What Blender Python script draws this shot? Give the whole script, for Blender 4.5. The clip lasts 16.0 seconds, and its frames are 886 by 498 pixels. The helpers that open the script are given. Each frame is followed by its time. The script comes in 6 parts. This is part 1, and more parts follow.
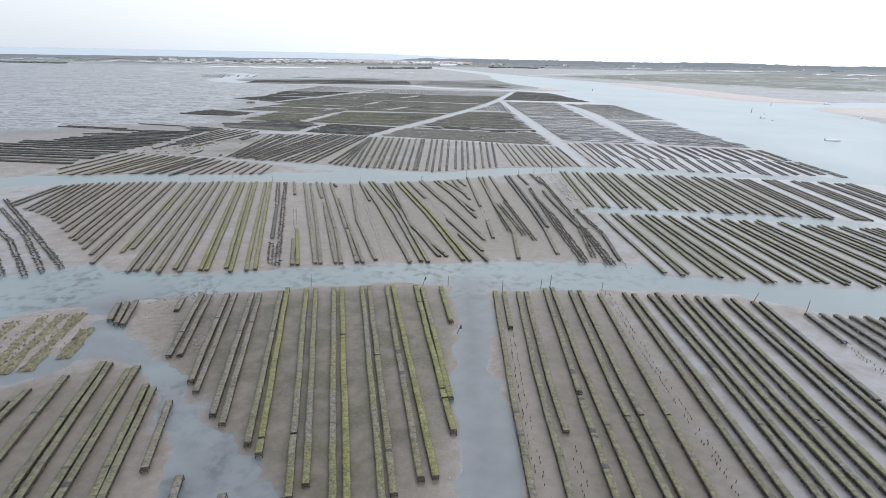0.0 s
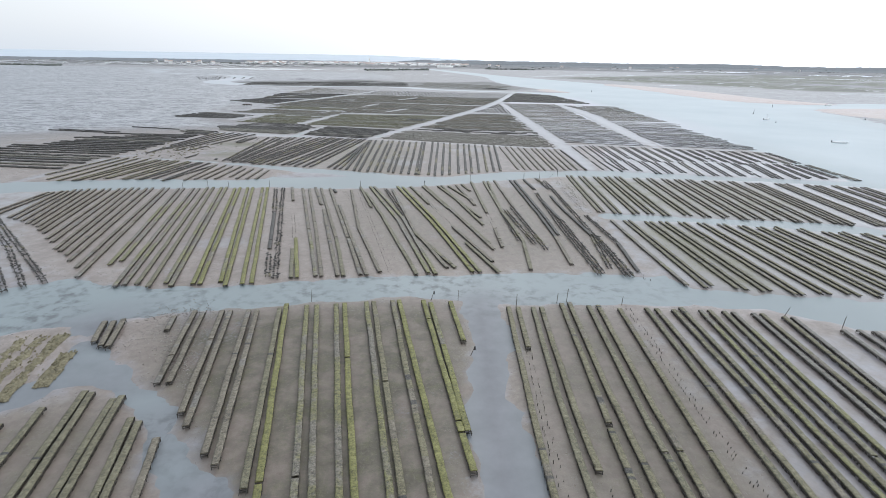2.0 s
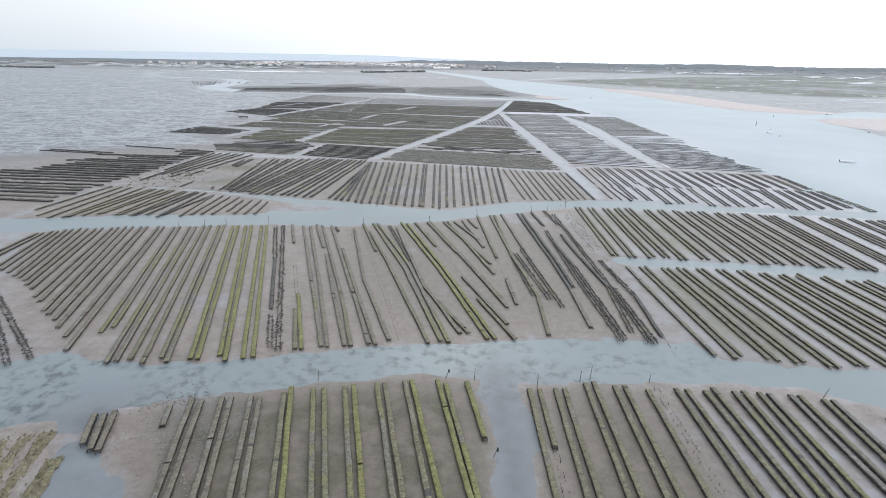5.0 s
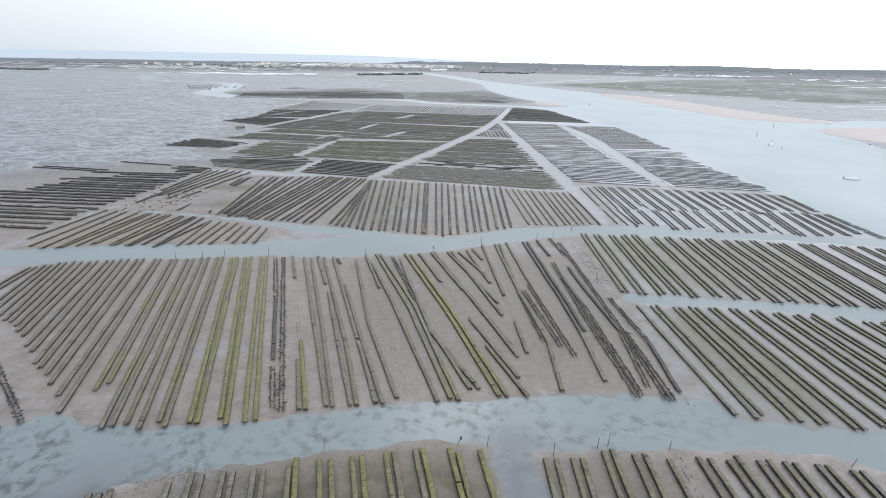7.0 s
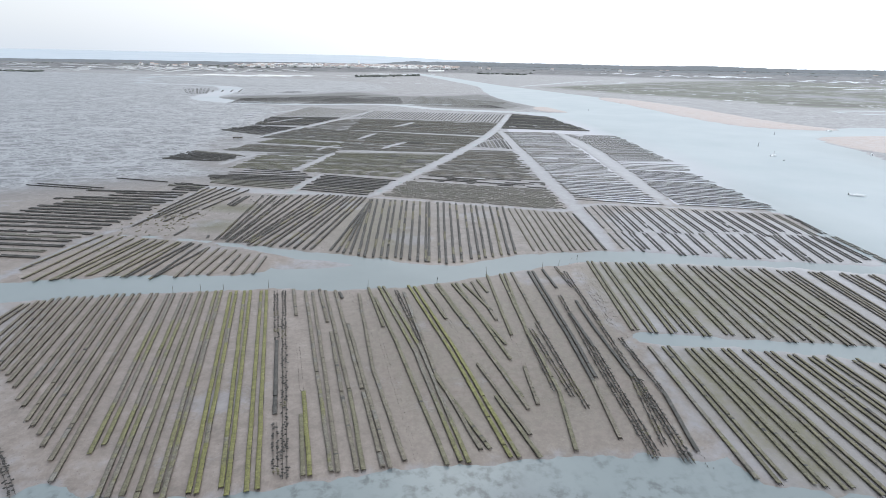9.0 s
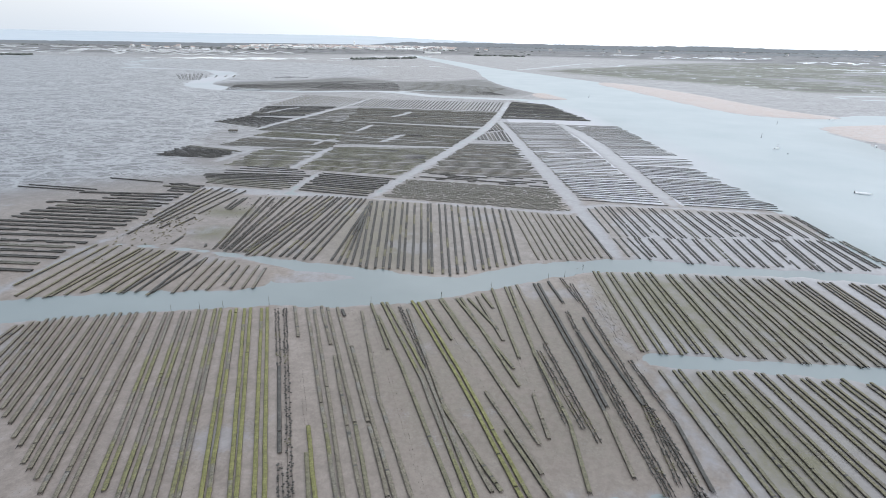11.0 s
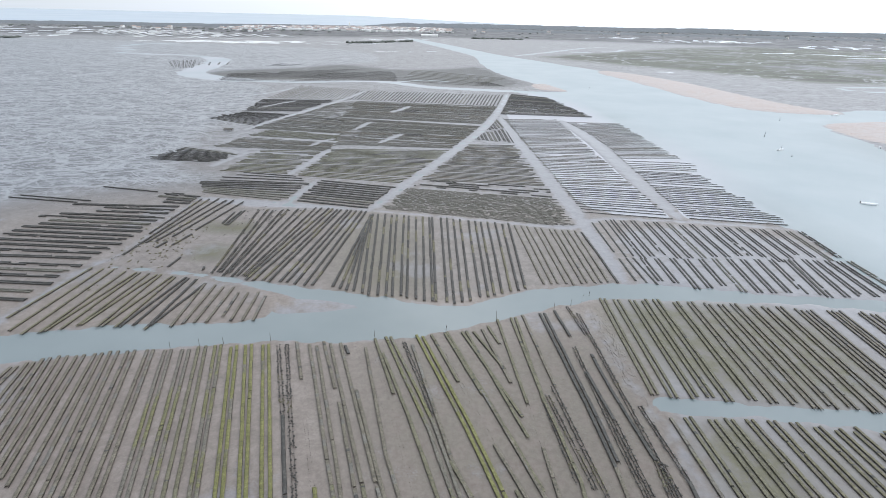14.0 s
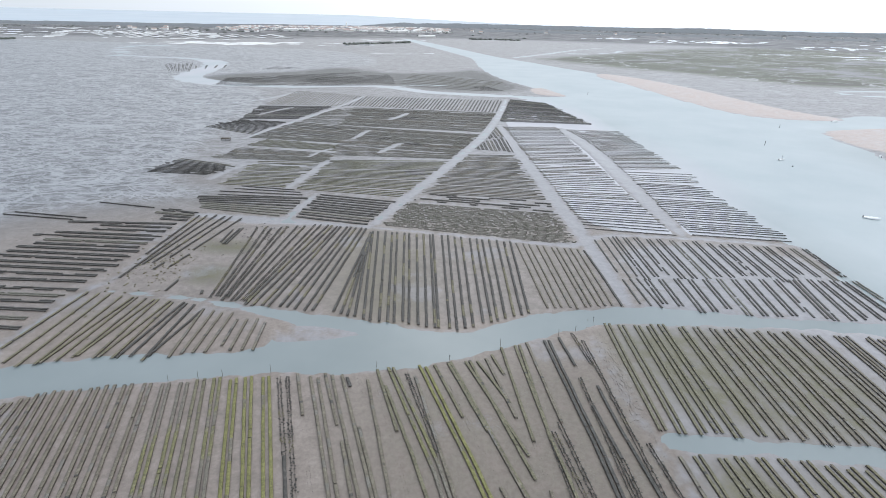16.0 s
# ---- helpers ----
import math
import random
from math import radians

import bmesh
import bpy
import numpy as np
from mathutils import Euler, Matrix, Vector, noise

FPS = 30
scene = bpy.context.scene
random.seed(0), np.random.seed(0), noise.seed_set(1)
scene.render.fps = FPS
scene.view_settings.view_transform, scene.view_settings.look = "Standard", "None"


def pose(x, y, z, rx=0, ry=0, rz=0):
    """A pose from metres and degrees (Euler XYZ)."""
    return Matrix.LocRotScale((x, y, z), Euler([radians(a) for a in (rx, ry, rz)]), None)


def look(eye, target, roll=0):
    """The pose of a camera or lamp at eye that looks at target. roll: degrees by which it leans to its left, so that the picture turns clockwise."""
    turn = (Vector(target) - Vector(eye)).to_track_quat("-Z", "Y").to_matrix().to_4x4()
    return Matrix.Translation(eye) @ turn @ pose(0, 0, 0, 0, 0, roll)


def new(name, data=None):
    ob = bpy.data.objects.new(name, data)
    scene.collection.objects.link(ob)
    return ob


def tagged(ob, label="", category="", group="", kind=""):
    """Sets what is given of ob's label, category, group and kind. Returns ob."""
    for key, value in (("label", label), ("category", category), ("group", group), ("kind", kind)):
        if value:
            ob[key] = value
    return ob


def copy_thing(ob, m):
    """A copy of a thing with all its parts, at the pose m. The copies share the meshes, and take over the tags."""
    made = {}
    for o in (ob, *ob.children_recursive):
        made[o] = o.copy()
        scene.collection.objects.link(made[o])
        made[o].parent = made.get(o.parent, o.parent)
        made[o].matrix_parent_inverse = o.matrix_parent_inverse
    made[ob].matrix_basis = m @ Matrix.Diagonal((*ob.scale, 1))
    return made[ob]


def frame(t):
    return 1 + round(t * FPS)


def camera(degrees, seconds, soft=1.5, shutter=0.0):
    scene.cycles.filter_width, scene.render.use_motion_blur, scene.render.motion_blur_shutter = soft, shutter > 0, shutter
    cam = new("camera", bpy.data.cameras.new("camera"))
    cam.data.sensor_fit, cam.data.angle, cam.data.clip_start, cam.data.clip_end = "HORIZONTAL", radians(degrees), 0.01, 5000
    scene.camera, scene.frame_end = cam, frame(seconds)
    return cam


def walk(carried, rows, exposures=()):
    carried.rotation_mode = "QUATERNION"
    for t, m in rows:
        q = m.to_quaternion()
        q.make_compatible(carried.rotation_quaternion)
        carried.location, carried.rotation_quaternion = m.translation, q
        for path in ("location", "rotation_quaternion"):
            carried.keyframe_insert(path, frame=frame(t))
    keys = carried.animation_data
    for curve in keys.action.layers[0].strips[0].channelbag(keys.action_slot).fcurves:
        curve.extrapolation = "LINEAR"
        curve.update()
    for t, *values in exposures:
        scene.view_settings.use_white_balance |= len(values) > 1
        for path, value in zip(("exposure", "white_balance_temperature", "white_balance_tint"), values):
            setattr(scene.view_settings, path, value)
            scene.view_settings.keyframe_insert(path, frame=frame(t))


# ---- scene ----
cam = camera(81.51, 16.0, soft=0.6)
PATH = [
    (0.0, pose(2.159, -0.320, 36.480, 69.443, -0.991, 0.756)),
    (0.5, pose(1.727, 1.016, 36.143, 69.590, -0.953, 0.699)),
    (1.0, pose(1.048, 2.633, 36.131, 69.566, -0.986, 0.554)),
    (1.5, pose(0.601, 3.933, 36.219, 69.577, -0.978, 0.470)),
    (2.0, pose(0.118, 5.380, 36.161, 69.622, -0.924, 0.381)),
    (2.5, pose(-0.395, 6.727, 36.500, 69.611, -0.918, 0.319)),
    (3.0, pose(-0.847, 8.271, 37.605, 69.604, -0.887, 0.275)),
    (3.5, pose(-1.461, 9.843, 39.261, 69.599, -0.936, 0.163)),
    (4.0, pose(-1.910, 11.215, 41.149, 69.555, -0.943, 0.095)),
    (6.5, pose(-4.632, 19.068, 50.139, 69.495, -1.001, -0.375)),
    (7.0, pose(-5.173, 20.483, 51.864, 69.511, -1.050, -0.446)),
    (7.5, pose(-5.798, 22.040, 53.820, 69.485, -1.079, -0.545)),
    (8.0, pose(-6.290, 23.473, 55.604, 69.504, -1.043, -0.633)),
    (8.5, pose(-6.722, 24.926, 57.370, 69.522, -1.052, -0.695)),
    (9.0, pose(-7.153, 26.735, 59.079, 69.406, -1.067, -0.763)),
    (11.5, pose(-9.547, 34.404, 67.917, 66.967, -1.020, -1.238)),
    (12.0, pose(-9.907, 35.726, 69.947, 66.663, -1.077, -1.305)),
    (12.5, pose(-10.345, 37.198, 71.664, 66.372, -1.127, -1.360)),
    (13.0, pose(-10.825, 38.506, 73.438, 66.038, -1.123, -1.475)),
    (13.5, pose(-11.169, 40.116, 75.001, 65.732, -1.109, -1.496)),
    (14.0, pose(-11.486, 41.512, 76.857, 65.439, -1.190, -1.529)),
    (14.5, pose(-11.978, 42.953, 78.742, 65.279, -1.254, -1.630)),
    (15.0, pose(-12.368, 44.306, 80.393, 65.281, -1.224, -1.712)),
    (15.5, pose(-12.630, 45.555, 81.945, 65.258, -1.183, -1.786)),
    (16.0, pose(-12.939, 46.856, 82.833, 65.333, -1.202, -1.841)),
]
walk(cam, PATH)


# ---- light ----
SUN_ELEVATION, SUN_AZIMUTH = 42.5, 4.0  # degrees; azimuth from +y towards +x
world = bpy.data.worlds.new("sky")
world.use_nodes = True
scene.world = world
wn, wl = world.node_tree.nodes, world.node_tree.links
wn.clear()
w_out = wn.new("ShaderNodeOutputWorld")
w_back = wn.new("ShaderNodeBackground")
w_sky = wn.new("ShaderNodeTexSky")
w_sky.sky_type = "NISHITA"
w_sky.sun_disc = False
w_sky.sun_elevation = radians(SUN_ELEVATION)
w_sky.sun_rotation = radians(SUN_AZIMUTH)
w_sky.dust_density = 4.0
w_sky.air_density = 1.2
# a thin bright veil of cloud, denser on the seaward right
w_co = wn.new("ShaderNodeTexCoord")
w_sep = wn.new("ShaderNodeSeparateXYZ")
wl.new(w_co.outputs["Generated"], w_sep.inputs[0])
w_cloud = wn.new("ShaderNodeTexNoise")
w_cloud.inputs["Scale"].default_value = 1.3
w_cloud.inputs["Detail"].default_value = 3.0
wl.new(w_co.outputs["Generated"], w_cloud.inputs["Vector"])
w_sum = wn.new("ShaderNodeMath")
w_sum.operation = "MULTIPLY_ADD"
wl.new(w_cloud.outputs["Fac"], w_sum.inputs[0])
w_sum.inputs[1].default_value = 0.5
wl.new(w_sep.outputs["X"], w_sum.inputs[2])
w_fac = wn.new("ShaderNodeMapRange")
w_fac.interpolation_type = "SMOOTHSTEP"
for k_, v_ in ((1, -0.45), (2, 0.45), (3, 0.66), (4, 1.0)):
    w_fac.inputs[k_].default_value = v_
wl.new(w_sum.outputs[0], w_fac.inputs[0])
w_veil = wn.new("ShaderNodeMix")
w_veil.data_type = "RGBA"
w_veil.inputs[6].default_value = (7.0, 8.7, 10.6, 1.0)
w_veil.inputs[7].default_value = (9.9, 10.6, 11.6, 1.0)
wl.new(w_fac.outputs[0], w_veil.inputs[0])
# the veil is brightest far on the right
w_glow = wn.new("ShaderNodeMapRange")
w_glow.interpolation_type = "SMOOTHSTEP"
for k_, v_ in ((1, 0.30), (2, 0.95), (3, 1.0), (4, 1.5)):
    w_glow.inputs[k_].default_value = v_
wl.new(w_sum.outputs[0], w_glow.inputs[0])
w_bright = wn.new("ShaderNodeVectorMath")
w_bright.operation = "SCALE"
wl.new(w_veil.outputs[2], w_bright.inputs[0])
wl.new(w_glow.outputs[0], w_bright.inputs[3])
w_gain = wn.new("ShaderNodeMix")
w_gain.data_type = "RGBA"
wl.new(w_fac.outputs[0], w_gain.inputs[0])
wl.new(w_sky.outputs[0], w_gain.inputs[6])
wl.new(w_bright.outputs[0], w_gain.inputs[7])
wl.new(w_gain.outputs[2], w_back.inputs[0])
w_back.inputs[1].default_value = 0.113
wl.new(w_back.outputs[0], w_out.inputs[0])

sun = bpy.data.lights.new("sun", "SUN")
sun.energy, sun.angle, sun.color = 0.36, radians(4.0), (1.0, 0.985, 0.96)
sun_ob = new("sun", sun)
el, az = radians(SUN_ELEVATION), radians(SUN_AZIMUTH)
sun_way = Vector((math.sin(az) * math.cos(el), math.cos(az) * math.cos(el), math.sin(el)))
sun_ob.matrix_world = look(sun_way * 500, (0, 0, 0))


# ---- materials ----
def shader(name, rough=0.6):
    m = bpy.data.materials.new(name)
    m.use_nodes = True
    nt = m.node_tree
    b = nt.nodes["Principled BSDF"]
    b.inputs["Roughness"].default_value = rough
    return m, nt, b


def node(nt, kind, **values):
    n = nt.nodes.new(kind)
    for k, v in values.items():
        n.inputs[int(k[1:])].default_value = v
    return n


def noise_tex(nt, scale, detail=4.0, rough=0.55, coord=None, distort=0.0):
    n = nt.nodes.new("ShaderNodeTexNoise")
    n.inputs["Scale"].default_value = scale
    n.inputs["Detail"].default_value = detail
    n.inputs["Roughness"].default_value = rough
    n.inputs["Distortion"].default_value = distort
    if coord:
        nt.links.new(coord, n.inputs["Vector"])
    return n.outputs["Fac"]


def ramp(nt, fac, stops):
    r = nt.nodes.new("ShaderNodeValToRGB")
    e = r.color_ramp.elements
    while len(e) < len(stops):
        e.new(0.5)
    for x, (p, c) in zip(e, stops):
        x.position = p
        x.color = (*c, 1) if len(c) == 3 else c
    nt.links.new(fac, r.inputs[0])
    return r.outputs[0]


def mixc(nt, fac, a, b, mode="MIX"):
    m = nt.nodes.new("ShaderNodeMix")
    m.data_type, m.blend_type = "RGBA", mode
    for i, v in ((0, fac), (6, a), (7, b)):
        if isinstance(v, (int, float)):
            m.inputs[i].default_value = v
        elif isinstance(v, tuple):
            m.inputs[i].default_value = (*v, 1)
        else:
            nt.links.new(v, m.inputs[i])
    return m.outputs[2]


def maths(nt, op, a, b=0.0, clamp=False):
    m = nt.nodes.new("ShaderNodeMath")
    m.operation, m.use_clamp = op, clamp
    for i, v in ((0, a), (1, b)):
        if isinstance(v, (int, float)):
            m.inputs[i].default_value = v
        else:
            nt.links.new(v, m.inputs[i])
    return m.outputs[0]


def step(nt, v, lo, hi):
    m = nt.nodes.new("ShaderNodeMapRange")
    m.interpolation_type = "SMOOTHSTEP"
    m.inputs[1].default_value, m.inputs[2].default_value = lo, hi
    nt.links.new(v, m.inputs[0])
    return m.outputs[0]


def attribute(nt, name):
    a = nt.nodes.new("ShaderNodeAttribute")
    a.attribute_name = name
    return a.outputs["Fac"]


def place(nt):
    return nt.nodes.new("ShaderNodeNewGeometry").outputs["Position"]


def bump(nt, b, height, strength, distance):
    n = nt.nodes.new("ShaderNodeBump")
    n.inputs["Strength"].default_value = strength
    n.inputs["Distance"].default_value = distance
    nt.links.new(height, n.inputs["Height"])
    nt.links.new(n.outputs[0], b.inputs["Normal"])


def ground_material():
    m, nt, b = shader("mud_flat", 0.5)
    pos = place(nt)
    big = noise_tex(nt, 0.035, 5, 0.6, pos)
    mid = noise_tex(nt, 0.22, 6, 0.65, pos)
    fine = noise_tex(nt, 2.2, 6, 0.7, pos)
    grit = noise_tex(nt, 9.0, 3, 0.7, pos)
    mud = ramp(nt, mid, [(0.3, (0.192, 0.158, 0.136)), (0.5, (0.252, 0.211, 0.185)), (0.72, (0.324, 0.278, 0.248))])
    mud = mixc(nt, step(nt, fine, 0.35, 0.75), mixc(nt, 1.0, mud, (0.82, 0.81, 0.80), "MULTIPLY"), mud)
    mud = mixc(nt, maths(nt, "MULTIPLY", step(nt, grit, 0.58, 0.72), 0.25), mud, (0.34, 0.32, 0.29))
    clod = noise_tex(nt, 0.75, 5, 0.68, pos)
    mud = mixc(nt, step(nt, clod, 0.38, 0.60), mixc(nt, 1.0, mud, (0.83, 0.815, 0.80), "MULTIPLY"), mud)
    # grey silt of the open flats, with pale drainage lines
    stretch = nt.nodes.new("ShaderNodeVectorMath")
    stretch.operation = "MULTIPLY"
    stretch.inputs[1].default_value = (0.45, 1.0, 1.0)
    nt.links.new(pos, stretch.inputs[0])
    rills = []
    for scale_, width_ in ((0.022, 0.012), (0.06, 0.024), (0.16, 0.040)):
        n_ = noise_tex(nt, scale_, 4, 0.62, stretch.outputs[0], 1.2)
        rills.append(maths(nt, "SUBTRACT", 1.0, step(nt, maths(nt, "ABSOLUTE", maths(nt, "SUBTRACT", n_, 0.5)), width_ * 0.35, width_)))
    warp = nt.nodes.new("ShaderNodeTexNoise")
    warp.inputs["Scale"].default_value, warp.inputs["Detail"].default_value = 0.05, 3.0
    nt.links.new(pos, warp.inputs["Vector"])
    pull = nt.nodes.new("ShaderNodeVectorMath")
    pull.operation = "MULTIPLY_ADD"
    pull.inputs[1].default_value = (16.0, 16.0, 0.0)
    nt.links.new(warp.outputs["Color"], pull.inputs[0])
    nt.links.new(stretch.outputs[0], pull.inputs[2])
    for scale_, width_, much in ((0.075, 0.055, 1.0), (0.20, 0.065, 0.75)):
        cell = nt.nodes.new("ShaderNodeTexVoronoi")
        cell.voronoi_dimensions, cell.feature = "2D", "DISTANCE_TO_EDGE"
        cell.inputs["Scale"].default_value = scale_
        nt.links.new(pull.outputs[0], cell.inputs["Vector"])
        edge = maths(nt, "SUBTRACT", 1.0, step(nt, cell.outputs["Distance"], width_ * 0.3, width_ * 1.6))
        rills[1] = maths(nt, "MAXIMUM", rills[1], maths(nt, "MULTIPLY", maths(nt, "MULTIPLY", edge, step(nt, mid, 0.30, 0.48)), much))
    lines = maths(nt, "MULTIPLY", maths(nt, "MAXIMUM", maths(nt, "MAXIMUM", rills[0], rills[1]), maths(nt, "MULTIPLY", rills[2], 0.6)), 0.95)
    flat = attribute(nt, "flat")
    lines = maths(nt, "MULTIPLY", lines, maths(nt, "MULTIPLY", step(nt, flat, 0.5, 0.9), step(nt, big, 0.22, 0.42)))
    long = noise_tex(nt, 0.09, 6, 0.72, stretch.outputs[0], 0.8)
    silt = ramp(nt, maths(nt, "ADD", maths(nt, "MULTIPLY", mid, 0.4), maths(nt, "MULTIPLY", long, 0.6)), [(0.37, (0.052, 0.055, 0.060)), (0.5, (0.098, 0.102, 0.110)), (0.63, (0.178, 0.184, 0.198))])
    col = mixc(nt, flat, mud, silt)
    marsh = maths(nt, "MULTIPLY", attribute(nt, "marsh"), step(nt, maths(nt, "ADD", long, maths(nt, "MULTIPLY", big, 0.8)), 0.50, 0.78))
    col = mixc(nt, marsh, col, ramp(nt, fine, [(0.3, (0.066, 0.074, 0.048)), (0.7, (0.150, 0.156, 0.108))]))
    mottle = noise_tex(nt, 0.018, 6, 0.7, stretch.outputs[0], 0.6)
    col = mixc(nt, maths(nt, "MULTIPLY", marsh, step(nt, mottle, 0.46, 0.62)), col, ramp(nt, mid, [(0.3, (0.060, 0.062, 0.048)), (0.7, (0.118, 0.112, 0.090))]))
    creeklet = maths(nt, "SUBTRACT", 1.0, step(nt, maths(nt, "ABSOLUTE", maths(nt, "SUBTRACT", noise_tex(nt, 0.0075, 5, 0.62, stretch.outputs[0], 1.5), 0.5)), 0.004, 0.014))
    col = mixc(nt, maths(nt, "MULTIPLY", maths(nt, "MULTIPLY", attribute(nt, "marsh"), creeklet), 0.8), col, (0.42, 0.42, 0.43))
    tract = noise_tex(nt, 0.0045, 4, 0.6, pos)
    col = mixc(nt, maths(nt, "MULTIPLY", attribute(nt, "marsh"), step(nt, tract, 0.54, 0.66)), col, ramp(nt, mid, [(0.3, (0.150, 0.148, 0.156)), (0.7, (0.300, 0.296, 0.305))]))
    # dry land behind the sea wall: heath, fields and hedges
    land = attribute(nt, "land")
    field = noise_tex(nt, 0.012, 5, 0.7, pos)
    col = mixc(nt, land, col, ramp(nt, field, [(0.38, (0.060, 0.062, 0.066)), (0.5, (0.105, 0.104, 0.108)), (0.62, (0.190, 0.185, 0.180))]))
    cover = maths(nt, "MAXIMUM", maths(nt, "MAXIMUM", attribute(nt, "weed"), maths(nt, "MULTIPLY", attribute(nt, "marsh"), 1.0)), land)
    cover = maths(nt, "MAXIMUM", cover, maths(nt, "MULTIPLY", maths(nt, "MAXIMUM", attribute(nt, "film"), attribute(nt, "algae")), 0.7))
    nt.links.new(maths(nt, "SUBTRACT", 0.68, maths(nt, "MULTIPLY", cover, 0.62)), b.inputs["Specular IOR Level"])
    weed = maths(nt, "MULTIPLY", attribute(nt, "weed"), step(nt, maths(nt, "ADD", fine, maths(nt, "ADD", maths(nt, "MULTIPLY", mid, 0.4), maths(nt, "MULTIPLY", long, 0.6))), 0.82, 1.08))
    col = mixc(nt, weed, col, ramp(nt, grit, [(0.3, (0.040, 0.043, 0.042)), (0.7, (0.105, 0.108, 0.092))]))
    film = maths(nt, "MULTIPLY", attribute(nt, "film"), step(nt, maths(nt, "ADD", mid, maths(nt, "MULTIPLY", fine, 0.4)), 0.5, 0.8))
    weedy = mixc(nt, maths(nt, "MULTIPLY", step(nt, clod, 0.44, 0.62), 0.6), ramp(nt, fine, [(0.3, (0.064, 0.057, 0.041)), (0.7, (0.130, 0.117, 0.090))]), ramp(nt, grit, [(0.3, (0.070, 0.068, 0.036)), (0.7, (0.150, 0.142, 0.088))]))
    col = mixc(nt, film, col, weedy)
    algae = maths(nt, "MULTIPLY", attribute(nt, "algae"), step(nt, maths(nt, "ADD", mid, maths(nt, "MULTIPLY", fine, 0.5)), 0.42, 0.86))
    col = mixc(nt, algae, col, ramp(nt, fine, [(0.3, (0.105, 0.098, 0.056)), (0.7, (0.185, 0.172, 0.110))]))
    sand = attribute(nt, "sand")
    sand = step(nt, maths(nt, "ADD", sand, maths(nt, "MULTIPLY", maths(nt, "SUBTRACT", mid, 0.5), 0.7)), 0.35, 0.65)
    col = mixc(nt, sand, col, ramp(nt, mid, [(0.3, (0.330, 0.245, 0.205)), (0.7, (0.430, 0.330, 0.285))]))
    wet = attribute(nt, "wet")
    wet = step(nt, maths(nt, "ADD", wet, maths(nt, "MULTIPLY", maths(nt, "SUBTRACT", mid, 0.5), 0.9)), 0.3, 0.7)
    pools = maths(nt, "MULTIPLY", step(nt, maths(nt, "ADD", big, maths(nt, "MULTIPLY", fine, 0.25)), 0.70, 0.78), 0.6)
    wet = maths(nt, "MULTIPLY", wet, maths(nt, "SUBTRACT", 1.0, maths(nt, "MULTIPLY", algae, 0.92)))
    wet = maths(nt, "MULTIPLY", maths(nt, "MAXIMUM", wet, pools), maths(nt, "SUBTRACT", 1.0, maths(nt, "MULTIPLY", sand, 0.9)))
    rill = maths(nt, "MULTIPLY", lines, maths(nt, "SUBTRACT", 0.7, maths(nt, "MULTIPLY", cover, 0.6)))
    # rills and wet mud: pale bluish sky sheen mixed into the colour, besides gloss
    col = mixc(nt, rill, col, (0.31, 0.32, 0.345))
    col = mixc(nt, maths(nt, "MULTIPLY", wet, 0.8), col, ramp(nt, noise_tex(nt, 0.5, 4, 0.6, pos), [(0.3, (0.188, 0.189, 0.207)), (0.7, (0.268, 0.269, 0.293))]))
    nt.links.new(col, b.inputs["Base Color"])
    rough = nt.nodes.new("ShaderNodeMapRange")
    rough.inputs[3].default_value, rough.inputs[4].default_value = 0.48, 0.42
    nt.links.new(wet, rough.inputs[0])
    puddle = maths(nt, "MULTIPLY", maths(nt, "MULTIPLY", step(nt, fine, 0.58, 0.64), step(nt, mid, 0.46, 0.54)), maths(nt, "SUBTRACT", 1.0, maths(nt, "MAXIMUM", wet, maths(nt, "MULTIPLY", film, 0.6))))
    gloss = maths(nt, "MULTIPLY", attribute(nt, "gloss"), maths(nt, "SUBTRACT", 1.0, sand))
    gloss = maths(nt, "MULTIPLY", gloss, step(nt, maths(nt, "ADD", mid, gloss), 0.62, 1.0))
    sheen = maths(nt, "MAXIMUM", maths(nt, "MULTIPLY", puddle, 0.42), maths(nt, "MAXIMUM", maths(nt, "MULTIPLY", gloss, 0.12), maths(nt, "MULTIPLY", rill, 0.24)))
    nt.links.new(maths(nt, "MAXIMUM", maths(nt, "SUBTRACT", rough.outputs[0], sheen), 0.07), b.inputs["Roughness"])
    relief = maths(nt, "ADD", maths(nt, "MULTIPLY", fine, 0.5), maths(nt, "MULTIPLY", mid, 1.0))
    dry = maths(nt, "SUBTRACT", 1.0, maths(nt, "MULTIPLY", maths(nt, "MAXIMUM", maths(nt, "MAXIMUM", wet, gloss), puddle), 0.93))
    bump(nt, b, maths(nt, "MULTIPLY", relief, dry), 0.4, 0.10)
    return m


